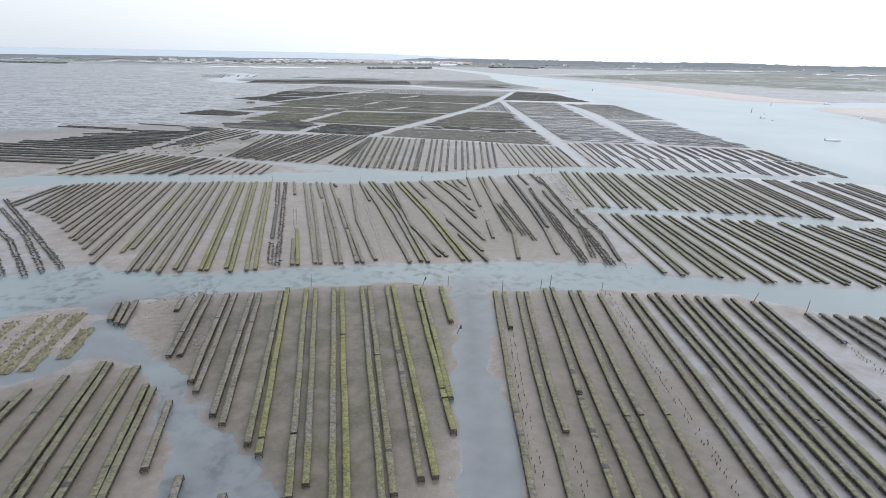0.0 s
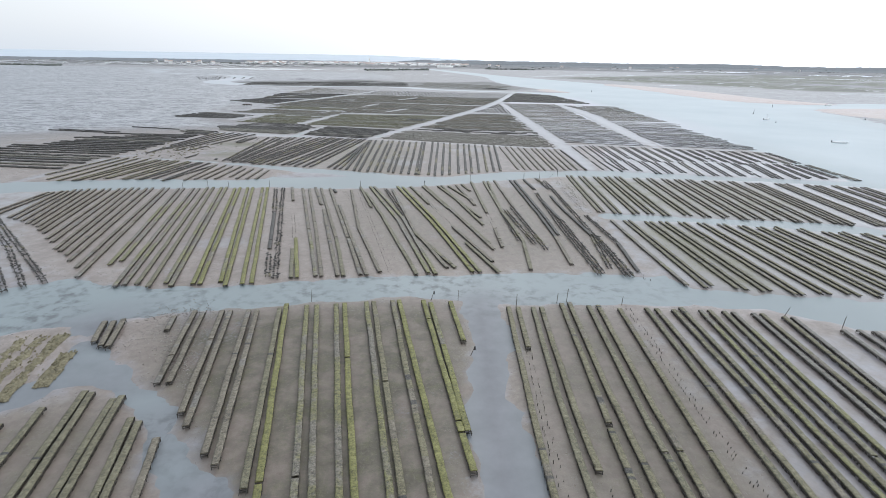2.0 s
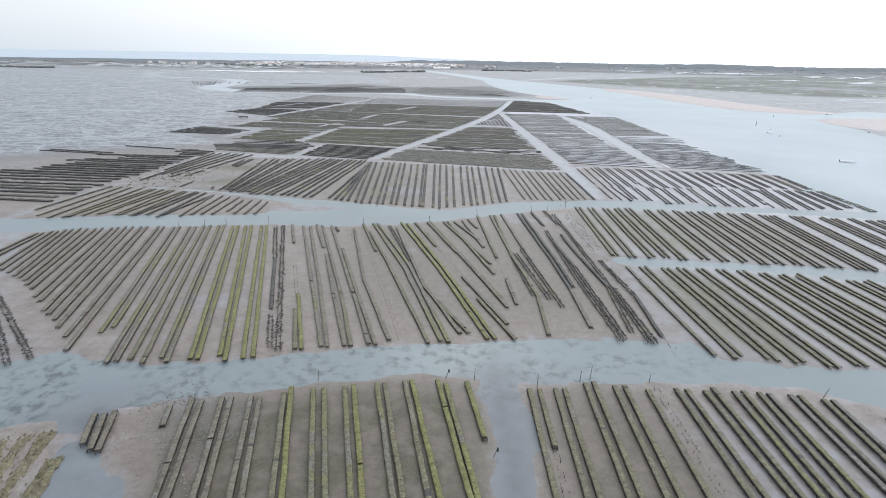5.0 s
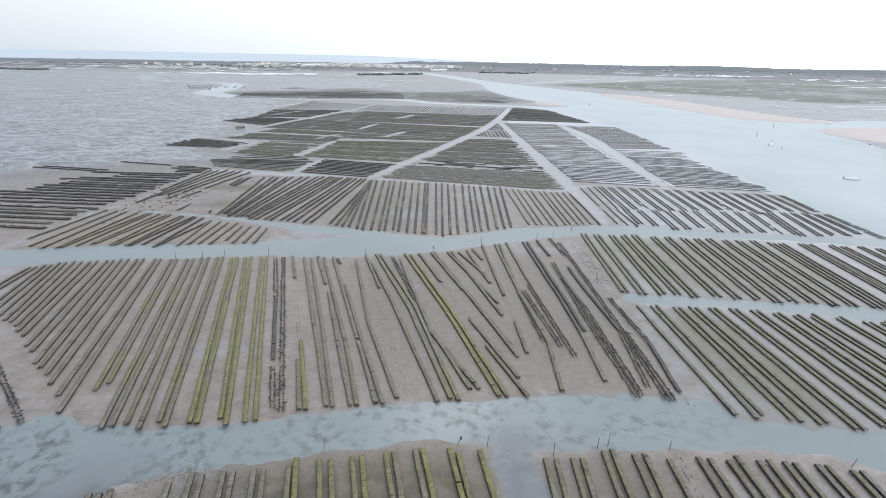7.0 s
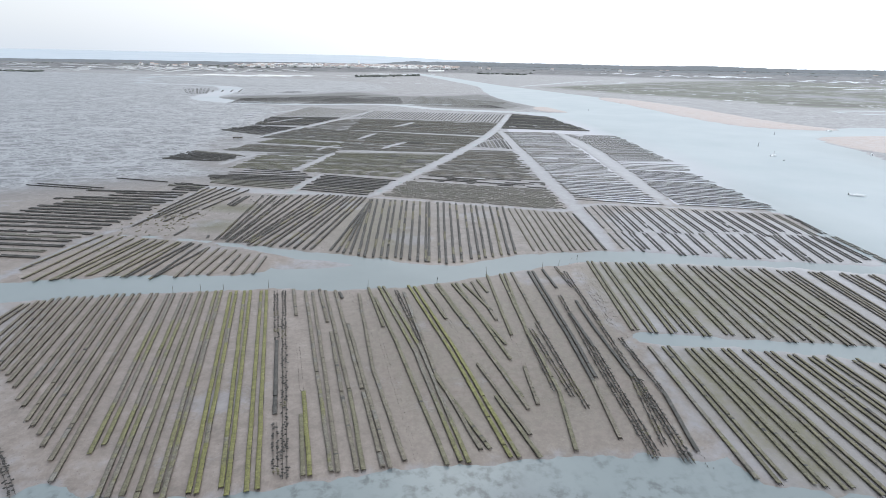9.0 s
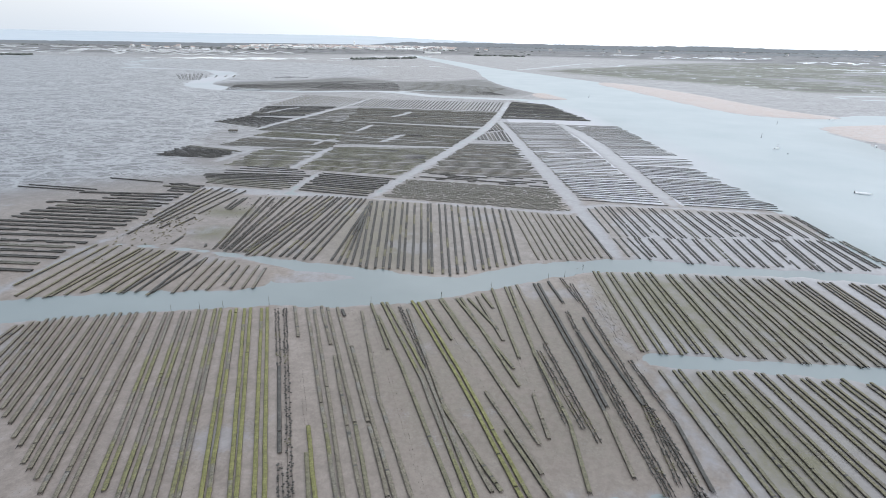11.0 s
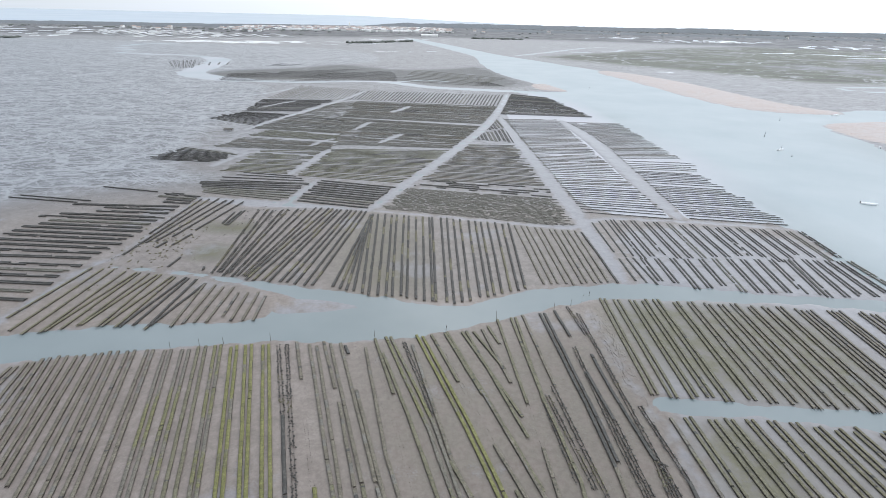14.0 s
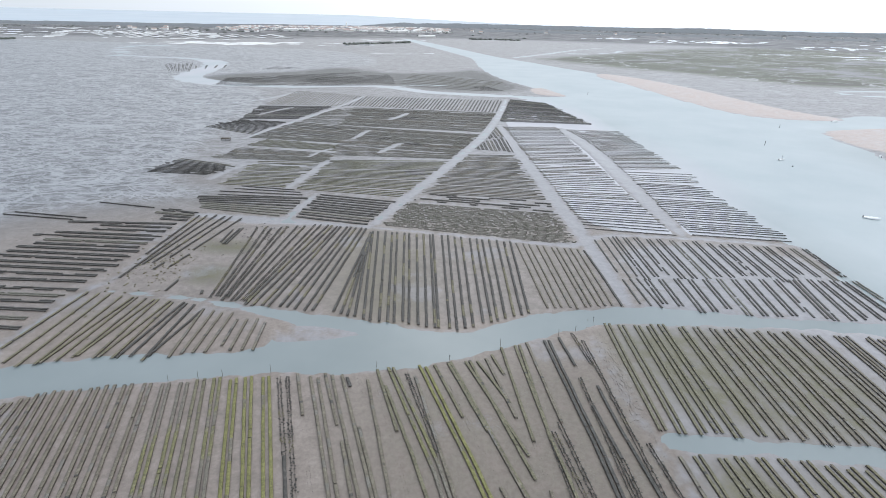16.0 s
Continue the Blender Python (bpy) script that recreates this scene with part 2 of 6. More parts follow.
def water_material():
    m, nt, b = shader("tidal_water", 0.4)
    pos = place(nt)
    big = noise_tex(nt, 0.02, 4, 0.55, pos)
    mid = noise_tex(nt, 0.55, 4, 0.6, pos, 0.2)
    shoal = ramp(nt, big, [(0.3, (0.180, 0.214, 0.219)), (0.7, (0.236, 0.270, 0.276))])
    # river, far and flooded water: pale sky sheen put into the base colour
    sky_pale = ramp(nt, big, [(0.3, (0.340, 0.394, 0.412)), (0.7, (0.400, 0.446, 0.460))])
    col = mixc(nt, attribute(nt, "sky_pale"), shoal, sky_pale)
    # creeks and flooded plots get a whiter painted sky reflection
    col = mixc(nt, attribute(nt, "sky_white"), col, (0.450, 0.450, 0.480))
    col = mixc(nt, attribute(nt, "thin"), col, ramp(nt, noise_tex(nt, 0.25, 4, 0.6, pos), [(0.3, (0.128, 0.132, 0.144)), (0.7, (0.178, 0.183, 0.197))]))
    dark = maths(nt, "MULTIPLY", maths(nt, "MULTIPLY", step(nt, mid, 0.44, 0.68), step(nt, noise_tex(nt, 0.11, 3, 0.5, pos), 0.36, 0.58)), attribute(nt, "bed"))
    col = mixc(nt, dark, col, (0.066, 0.074, 0.078))
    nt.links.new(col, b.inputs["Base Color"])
    b.inputs["IOR"].default_value = 1.33
    b.inputs["Specular IOR Level"].default_value = 0.9
    calm = nt.nodes.new("ShaderNodeMapRange")
    calm.inputs[3].default_value, calm.inputs[4].default_value = 0.38, 0.5
    nt.links.new(maths(nt, "MAXIMUM", attribute(nt, "sky_pale"), attribute(nt, "thin")), calm.inputs[0])
    nt.links.new(calm.outputs[0], b.inputs["Roughness"])
    ripple = noise_tex(nt, 1.6, 3, 0.6, pos, 0.4)
    bump(nt, b, ripple, 0.05, 0.03)
    return m


def sea_material():
    m, nt, b = shader("hazed_open_sea", 0.55)
    pos = place(nt)
    # the horizon haze is in this pale blue base colour
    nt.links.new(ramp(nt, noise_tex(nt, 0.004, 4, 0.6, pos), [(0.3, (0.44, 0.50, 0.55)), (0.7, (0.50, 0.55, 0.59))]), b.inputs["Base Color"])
    b.inputs["IOR"].default_value = 1.33
    return m


def bag_material(name, dark, mean, light, rough=0.6):
    m, nt, b = shader(name, rough)
    geo = nt.nodes.new("ShaderNodeNewGeometry")
    info = nt.nodes.new("ShaderNodeObjectInfo")
    pos = geo.outputs["Position"]
    own = maths(nt, "FRACT", maths(nt, "ADD", geo.outputs["Random Per Island"], info.outputs["Random"]))
    mesh_grain = noise_tex(nt, 4.5, 5, 0.75, pos)
    wear = noise_tex(nt, 0.35, 4, 0.6, pos)
    clump = noise_tex(nt, 1.7, 4, 0.7, pos)
    mixed = maths(nt, "ADD", maths(nt, "MULTIPLY", own, 0.12), maths(nt, "ADD", maths(nt, "MULTIPLY", step(nt, mesh_grain, 0.30, 0.70), 0.46), maths(nt, "ADD", maths(nt, "MULTIPLY", step(nt, clump, 0.3, 0.7), 0.26), maths(nt, "MULTIPLY", step(nt, wear, 0.3, 0.7), 0.16))))
    nt.links.new(ramp(nt, mixed, [(0.14, dark), (0.5, mean), (0.86, light)]), b.inputs["Base Color"])
    bump(nt, b, mesh_grain, 0.7, 0.05)
    return m


def mixed_bag_material(name, a, c):
    """Bags that turn from algae green to silt along a row."""
    m, nt, b = shader(name, 0.5)
    pos = place(nt)
    grain = noise_tex(nt, 4.5, 5, 0.75, pos)
    patch = step(nt, maths(nt, "ADD", noise_tex(nt, 0.06, 2, 0.5, pos), maths(nt, "MULTIPLY", maths(nt, "SUBTRACT", noise_tex(nt, 0.8, 3, 0.6, pos), 0.5), 0.35)), 0.44, 0.56)
    grain = maths(nt, "ADD", maths(nt, "MULTIPLY", step(nt, grain, 0.3, 0.7), 0.6), maths(nt, "MULTIPLY", step(nt, noise_tex(nt, 1.7, 4, 0.7, pos), 0.3, 0.7), 0.4))
    green = ramp(nt, grain, [(0.15, a[0]), (0.85, a[1])])
    silt = ramp(nt, grain, [(0.15, c[0]), (0.85, c[1])])
    nt.links.new(mixc(nt, patch, green, silt), b.inputs["Base Color"])
    bump(nt, b, grain, 0.7, 0.05)
    return m


def plain_material(name, a, c, scale=3.0, rough=0.6, metal=0.0):
    m, nt, b = shader(name, rough)
    b.inputs["Metallic"].default_value = metal
    pos = place(nt)
    nt.links.new(ramp(nt, noise_tex(nt, scale, 4, 0.6, pos), [(0.3, a), (0.7, c)]), b.inputs["Base Color"])
    return m


MUD = ground_material()
WATER = water_material()
OPEN_SEA = sea_material()
BAG = {
    "g": bag_material("algae_green_bag", (0.052, 0.051, 0.018), (0.142, 0.138, 0.042), (0.245, 0.238, 0.090)),
    "o": bag_material("olive_bag", (0.045, 0.041, 0.026), (0.122, 0.112, 0.068), (0.210, 0.194, 0.128)),
    "t": bag_material("silted_bag", (0.048, 0.041, 0.030), (0.134, 0.117, 0.086), (0.232, 0.206, 0.158)),
    "k": bag_material("grey_brown_bag", (0.044, 0.039, 0.022), (0.128, 0.115, 0.066), (0.222, 0.203, 0.130)),
    "d": bag_material("dark_wet_bag", (0.018, 0.017, 0.015), (0.048, 0.045, 0.040), (0.115, 0.108, 0.096), 0.6),
    "h": mixed_bag_material("half_green_bag", ((0.050, 0.048, 0.020), (0.205, 0.195, 0.080)), ((0.055, 0.048, 0.036), (0.205, 0.186, 0.148))),
    "b": bag_material("pale_bag", (0.064, 0.059, 0.050), (0.142, 0.131, 0.112), (0.235, 0.220, 0.192)),
    "f": bag_material("far_silted_bag", (0.056, 0.053, 0.042), (0.122, 0.116, 0.094), (0.210, 0.202, 0.168)),
    "v": bag_material("far_olive_bag", (0.060, 0.058, 0.036), (0.126, 0.122, 0.076), (0.210, 0.204, 0.136)),
}
# rusty bar steel; its dark also colours the shade strips below the bags
STEEL = plain_material("rebar_and_shade", (0.026, 0.023, 0.019), (0.078, 0.068, 0.056), 6.0, 0.7)
MOSS = bag_material("weed_cover", (0.070, 0.060, 0.036), (0.158, 0.140, 0.086), (0.270, 0.242, 0.160), 0.9)
SHELL = plain_material("old_shells", (0.10, 0.09, 0.08), (0.34, 0.31, 0.28), 4.0, 0.8)
# distant foliage, its green greyed and lifted to carry some haze
HEDGE = bag_material("hazed_far_foliage", (0.070, 0.080, 0.070), (0.110, 0.120, 0.105), (0.160, 0.170, 0.150), 0.9)
WALL = plain_material("pale_render", (0.74, 0.73, 0.71), (0.84, 0.83, 0.81), 0.2, 0.8)
ROOF_TILE = plain_material("clay_tile", (0.38, 0.29, 0.25), (0.52, 0.43, 0.39), 0.05, 0.8)
SLATE = plain_material("grey_roof", (0.12, 0.12, 0.13), (0.22, 0.22, 0.23), 0.3, 0.6)
GELCOAT = plain_material("white_gelcoat", (0.82, 0.83, 0.84), (0.86, 0.86, 0.86), 1.0, 0.25)
DECK = plain_material("boat_deck", (0.30, 0.31, 0.33), (0.45, 0.46, 0.48), 2.0, 0.6)
BLACK = plain_material("dark_rubber", (0.02, 0.02, 0.022), (0.05, 0.05, 0.05), 4.0, 0.5)
GLASS = plain_material("tinted_screen", (0.03, 0.04, 0.05), (0.05, 0.06, 0.07), 1.0, 0.08)
WOOD = plain_material("weathered_pole", (0.06, 0.05, 0.04), (0.13, 0.11, 0.09), 5.0, 0.85)
RED = plain_material("red_paint", (0.35, 0.05, 0.04), (0.45, 0.08, 0.06), 3.0, 0.5)


# ---- mesh helpers ----
def mesh_from(name, verts, faces, mats, idx=None, smooth=False):
    me = bpy.data.meshes.new(name)
    me.from_pydata(verts if isinstance(verts, list) else verts.tolist(), [], faces if isinstance(faces, list) else faces.tolist())
    for m in mats:
        me.materials.append(m)
    if idx is not None:
        me.polygons.foreach_set("material_index", np.asarray(idx, dtype=np.int32))
    if smooth:
        me.polygons.foreach_set("use_smooth", np.ones(len(me.polygons), dtype=bool))
    me.update()
    return me


def part(name, me, parent, label="", at=None, turn=0.0):
    ob = new(name, me)
    ob.parent = parent
    if at is not None:
        ob.location = at
        ob.rotation_euler = (0, 0, turn)
    if label:
        tagged(ob, label)
    return ob


def thing(name, at, label, category, group=""):
    return tagged(new(name), label, category, group) if at is None else _placed(tagged(new(name), label, category, group), at)


def _placed(ob, at):
    ob.location = at
    return ob


BOX_F = np.array([[0, 1, 5, 4], [1, 2, 6, 5], [2, 3, 7, 6], [3, 0, 4, 7], [4, 5, 6, 7], [3, 2, 1, 0]])
PILLOW_F = np.array([[0, 1, 5, 4], [1, 2, 6, 5], [2, 3, 7, 6], [3, 0, 4, 7], [4, 5, 9, 8], [5, 6, 10, 9], [6, 7, 11, 10], [7, 4, 8, 11], [8, 9, 10, 11]])


def pillow(length, width, low, high):
    """Corner points of a flat bag: a base, a full girth and a smaller top."""
    a, c, mid = length / 2, width / 2, low + (high - low) * 0.6
    ring = np.array([(-a, -c), (a, -c), (a, c), (-a, c)])
    return np.concatenate([np.column_stack([ring * np.array((u, w_)), np.full(4, z)]) for u, w_, z in ((1.0, 0.90, low), (1.03, 1.0, mid), (1.02, 0.64, high))])


# the same bag with its two ends on points of their own, so that only the ends stay crisp
BAG_F = np.array([[0, 1, 5, 4], [2, 3, 7, 6], [4, 5, 9, 8], [6, 7, 11, 10], [8, 9, 10, 11], [13, 14, 18, 17], [15, 12, 16, 19], [17, 18, 22, 21], [19, 16, 20, 23]])


def bag_points(length, width, low, high):
    v = pillow(length, width, low, high)
    return np.concatenate([v, v])


def tiled(base, faces, centres, turns, scales, lift):
    """Many copies of one small form in a single set of points and faces."""
    n = len(centres)
    cs, sn = np.cos(turns)[:, None], np.sin(turns)[:, None]
    x, y = base[None, :, 0] * scales[:, :1], base[None, :, 1] * scales[:, 1:2]
    v = np.stack([centres[:, :1] + x * cs - y * sn, centres[:, 1:2] + x * sn + y * cs, base[None, :, 2] * np.ones((n, 1)) + lift[:, None]], -1)
    f = faces[None] + (np.arange(n) * len(base))[:, None, None]
    return v.reshape(-1, 3), f.reshape(-1, faces.shape[1])


def along(pts, pitch):
    """Even stations on a line of points: places, headings, way along."""
    p = np.array(pts, dtype=float)
    seg = np.diff(p, axis=0)
    run = np.concatenate([[0], np.cumsum(np.hypot(*seg.T))])
    s = np.arange(pitch / 2, max(run[-1], pitch * 0.6), pitch)
    xy = np.column_stack([np.interp(s, run, p[:, k]) for k in (0, 1)])
    k = np.clip(np.searchsorted(run, s) - 1, 0, len(seg) - 1)
    return xy, np.arctan2(seg[k, 1], seg[k, 0]), s


# ---- ground and water ----
def ribbon(points, width):
    """The outline of a band of that width along a line of points."""
    p = np.array(points, dtype=float)
    d = np.gradient(p, axis=0)
    side = np.column_stack([-d[:, 1], d[:, 0]]) / np.maximum(np.hypot(*d.T), 1e-6)[:, None] * width / 2
    return np.concatenate([p + side, (p - side)[::-1]])


def rounded(poly):
    p = np.array(poly, dtype=float)
    for _ in range(2):
        q = np.roll(p, -1, axis=0)
        p = np.stack([p * 0.75 + q * 0.25, p * 0.25 + q * 0.75], 1).reshape(-1, 2)
    return p


def inside(poly, xy, soft):
    """0 outside, 0.5 on the edge, 1 inside of a zone, over a soft width."""
    p = rounded(poly)
    out = np.zeros(len(xy))
    lo, hi = p.min(0) - soft, p.max(0) + soft
    near = np.where(np.all((xy > lo) & (xy < hi), axis=1))[0]
    if not len(near):
        return out
    q = xy[near]
    best, odd = np.full(len(q), 1e18), np.zeros(len(q), dtype=bool)
    for a, c in zip(p, np.roll(p, -1, axis=0)):
        d = c - a
        t = np.clip(((q - a) @ d) / max(d @ d, 1e-9), 0, 1)
        best = np.minimum(best, ((q - a - t[:, None] * d) ** 2).sum(1))
        if a[1] != c[1]:
            cross = (a[1] > q[:, 1]) != (c[1] > q[:, 1])
            odd ^= cross & (q[:, 0] < a[0] + (q[:, 1] - a[1]) * d[0] / d[1])
    sd = np.sqrt(best) * np.where(odd, 1, -1)
    out[near] = np.clip(0.5 + sd / soft / 2, 0, 1)
    return out


# zones of the plan, in metres
RIVER = [(-118, 2057), (-34, 1845), (60, 1518), (140, 1196), (188, 1097), (229, 973), (265, 898), (271, 790), (281, 653), (291, 550), (326, 518), (364, 518), (412, 545), (437, 541), (466, 529), (429, 457), (339, 409), (308, 408), (315, 440), (334, 478), (310, 439), (303, 402), (287, 350), (257.9, 256.0), (177.4, 166.6), (137.7, 161.2), (135.2, 183.9), (137.3, 203.1), (141.3, 229.6), (137.6, 236.3)]
RIVER += [(138.5, 264.1), (142.7, 296.6), (148, 339), (144, 360), (140, 443), (134, 495), (126, 561), (99, 616), (83, 631), (70, 646), (119, 635), (151, 638), (124, 711), (91, 816), (79, 983), (89, 1154), (27, 1416), (-70, 1829)]
CHANNEL_FAR = [(-118.7, 154.8), (-93.5, 159.4), (-70.7, 160.3), (-56.4, 161.8), (-57.2, 169.8), (-50.3, 174.1), (-58.0, 178.6), (-83.3, 188.5), (-102.2, 191.9), (-119.6, 194.8), (-83.7, 189.5), (-57.3, 182.5), (-44.9, 179.9), (-29.4, 176.2), (-14.3, 172.0), (-6.3, 169.7), (3.5, 171.1), (12.4, 175.6), (23.5, 180.0), (36.4, 182.7), (54.9, 184.4), (67.2, 183.4), (83.1, 179.5), (99.1, 176.6), (126.9, 174.1), (163.4, 169.5), (152.7, 159.8), (122.6, 169.0), (96.4, 172.6), (71.3, 173.8)]
CHANNEL_FAR += [(41.2, 175.6), (35.2, 172.6), (21.2, 169.1), (10.6, 163.6), (-2.2, 158.6), (-14.1, 154.8), (-25.6, 153.0), (-39.7, 152.2), (-50.9, 152.3), (-61.8, 151.4), (-74.8, 149.8), (-87.2, 147.8), (-99.2, 145.8), (-110.3, 143.4), (-130.5, 138.1), (-140.1, 148.5)]
CHANNEL_NEAR = [(-95.8, 81.6), (-73.4, 78.6), (-70.0, 81.7), (-65.9, 83.0), (-63.4, 85.2), (-56.5, 82.4), (-46.2, 81.7), (-32.0, 83.8), (-21.4, 85.9), (-7.3, 88.9), (3.3, 89.5), (12.0, 91.1), (17.4, 91.4), (25.1, 91.9), (31.1, 89.9), (36.5, 90.2), (44.1, 85.3), (53.2, 83.3), (62.7, 82.5), (77.8, 80.8), (98.0, 78.7), (78.0, 59.1), (70.4, 71.4), (59.5, 73.2), (54.0, 77.6), (41.8, 79.9), (27.3, 79.6), (10.9, 78.8), (3.3, 80.7), (-6.5, 80.7), (-15.9, 78.8), (-25.0, 77.4), (-31.8, 75.3), (-39.5, 74.1), (-45.7, 72.1), (-49.5, 71.1), (-52.0, 69.5), (-59.3, 67.6), (-62.5, 65.3), (-72.0, 58.5)]
BRANCH = [(-53.4, 70.3), (-46.9, 72.7), (-46.3, 65.2), (-38.8, 59.2), (-34.0, 54.0), (-27.2, 48.5), (-20.9, 42.1), (-16.0, 38.4), (-11.1, 33.5), (-14.9, 29.5), (-21.5, 29.4), (-20.6, 33.8), (-25.1, 40.8), (-29.4, 47.9), (-36.5, 54.5), (-41.6, 55.9), (-43.9, 53.0), (-49.3, 49.3), (-57.0, 44.0), (-64.2, 51.0), (-51.5, 52.1), (-46.6, 54.8), (-46.3, 59.6), (-49.2, 65.9)]
LANE_NEAR = [(3.3, 80.7), (10.0, 79.2), (9.5, 62.0), (9.5, 47.3), (9.4, 34.6), (9.7, 30.2), (1.3, 30.0), (3.6, 34.4), (3.4, 41.7), (3.2, 49.1), (4.2, 61.8), (2.8, 68.3)]
LANE_RIGHT = [(40.3, 125.9), (53.7, 125.1), (71.4, 123.1), (89.1, 119.0), (102.7, 116.4), (105.9, 119.6), (94.8, 125.9), (73.9, 126.9), (55.7, 129.1), (43.3, 130.9), (38.9, 130.3)]
LANE_SHELLS = [(32.0, 166.7), (33.7, 138.5), (35.9, 124.8), (36.3, 108.8), (36.1, 93.6), (37.9, 86.4), (43.5, 85.8), (42.1, 90.9), (41.8, 112.6), (40.3, 125.9), (38.8, 132.9), (37.6, 151.3), (38.3, 171.3)]
LANE_DIAGONAL = [(-38.9, 247.1), (-33.7, 247.2), (-21.0, 279.2), (-0, 333), (26, 399), (48, 471), (79, 618), (73, 617), (45, 488), (22, 412), (-7, 332), (-26.6, 283.1)]
LANE_TRIANGLE = [(47, 481), (52, 471), (54, 360), (56.0, 294.0), (56.5, 245.7), (55.3, 185.5), (49.2, 183.7), (50.4, 228.4), (48.8, 269.3), (48, 303), (46, 389)]
LANE_RIVER = [(94, 465), (101, 461), (108, 397), (105, 333), (102.0, 285.0), (98.4, 240.4), (92.9, 242.7), (93.4, 284.7), (95, 333), (98, 387)]
LANE_CROSS = [(-115.8, 264.7), (-92.3, 261.0), (-69.7, 258.8), (-34.3, 249.0), (-5.8, 243.4), (49.8, 230.5), (57.4, 244.5), (97.9, 240.4), (137.3, 234.0), (135.4, 231.2), (96.8, 238.0), (60.2, 242.1), (51.2, 227.3), (21.2, 234.5), (-24.7, 246.1), (-58.4, 251.1), (-87.1, 251.8), (-111.2, 259.2)]
LANE_LEFT = [(-122.2, 196.3), (-116.0, 201.3), (-114.0, 263.3), (-111.0, 262.0), (-113.7, 207.5), (-115.0, 199.4), (-119.2, 194.0), (-122.9, 160.7), (-125.4, 146.4), (-128.8, 150.5), (-126.6, 165.8), (-123.1, 191.8)]
SAND_RIGHT = [(267, 907), (304, 857), (325, 784), (340, 717), (345, 650), (352, 596), (362, 554), (380, 528), (377, 513), (324, 513), (284, 540), (270, 634), (262, 769), (244, 862)]
SAND_FAR = [(314, 464), (346, 476), (384, 482), (425, 487), (440, 470), (322, 370), (310, 394), (306, 414), (306, 437)]
SAND_TIP = [(115, 699), (136, 718), (144, 673), (151, 638), (127, 644), (114, 660)]
SAND_BAR = [(-58.0, 175.6), (-44.1, 175.6), (-30.6, 172.6), (-20.7, 168.3), (-30.0, 167.0), (-42.0, 164.3), (-56.7, 162.8)]
MARSH_RIGHT = [(200, 1190), (465, 1390), (800, 1750), (1580, 1950), (3900, 2900), (1034, 805), (642, 770), (534, 762), (464, 850), (417, 940), (345, 985), (290, 1080)]
MARSH_LEFT = [(-308, 740), (-290, 810), (-203, 841), (-152, 937), (-55, 836), (30, 882), (80, 944), (101, 771), (118, 700), (71, 660), (-7, 674), (-56, 719), (-120, 721), (-200, 710), (-269, 711)]
CREEK_LOOP = ribbon([(-393.8, 1012.9), (-354.4, 955.2), (-336.4, 891.1), (-331.4, 817.9), (-327.4, 775.7), (-311.9, 739.7), (-267.0, 705.7), (-221.8, 690.6)], 34)
INLET = ribbon([(620, 735), (570, 735), (528, 728), (520, 700), (545, 682), (600, 690)], 9)
CREEK = ribbon([(-582.3, 1067.7), (-525.7, 1055.5), (-461.2, 1045.8), (-393.8, 1012.9), (-354.4, 955.2), (-336.4, 891.1), (-331.4, 817.9), (-327.4, 775.7), (-311.9, 739.7), (-267.0, 705.7), (-221.8, 690.6), (-166.8, 682.6), (-90.2, 708.8), (-54.8, 697.7), (-33.7, 680.1), (-7.1, 654.9), (37.5, 646.8), (80.6, 634.5)], 17)
CREEK_TAIL = ribbon([(-567.6, 1351.2), (-674.3, 1358.6), (-674.4, 1272.6), (-634.3, 1174.7), (-590.3, 1138.8), (-582.3, 1067.7)], 14)
RILL = ribbon([(-369.9, 619.2), (-319.6, 600.5), (-290.0, 604.0), (-266.7, 568.9), (-231.9, 552.1), (-193.3, 562.7), (-169.4, 594.2), (-148.0, 655.9)], 6)
LANE_BLOCK = ribbon([(-139.4, 409.6), (-129.4, 444.9), (-116.3, 482.4), (-100.6, 527.1), (-89.3, 563.1), (-77.3, 620.5)], 5.5)
ALLEY_A = ribbon([(-72.4, 254.7), (-70.1, 271.7), (-65.7, 292.1)], 4.2)
ALLEY_B = ribbon([(-83.3, 299.7), (-77.0, 322.9), (-73.2, 346.0), (-70.4, 355.3)], 4.6)
ALLEY_C = ribbon([(-84.8, 362.7), (-78.6, 380.3), (-71.8, 383.8)], 3.5)
ALLEY_D = ribbon([(-42.8, 373.3), (-35.8, 388.9), (-28.1, 404.1)], 4.9)
ALLEY_E = ribbon([(-63.5, 414.3), (-54.5, 446.0)], 4.9)
ALLEY_F = ribbon([(-42.9, 488.3), (-35.3, 499.3), (-27.7, 522.0)], 5.6)
ALLEY_G = ribbon([(-141.1, 414.9), (-103.1, 404.8), (-70.8, 396.6), (-39.3, 385.5), (5.2, 375.7)], 2.1)
ALLEY_H = ribbon([(-153.0, 356.7), (-123.1, 347.8), (-99.0, 343.9), (-75.3, 340.0)], 2.8)
ALLEY_I = ribbon([(-126.7, 313.7), (-123.5, 329.9), (-115.9, 345.6)], 3.5)
ALLEY_J = ribbon([(-156.0, 499.6), (-147.0, 519.9), (-134.6, 542.2)], 4.2)
CREEK_FORK = ribbon([(-54.8, 697.7), (-20.9, 724.0), (14.6, 717.8)], 6)
MARSH_CREEK_A = ribbon([(168.9, 1188.0), (259.8, 1308.0), (369.9, 1477.0), (494.6, 1636.8), (520.6, 1478.2), (410.6, 1367.0), (326.3, 1362.6)], 17)
MARSH_CREEK_C = ribbon([(373.2, 1042.5), (395.6, 947.0), (425.4, 854.0), (449.1, 789.6), (485.8, 758.5)], 3)
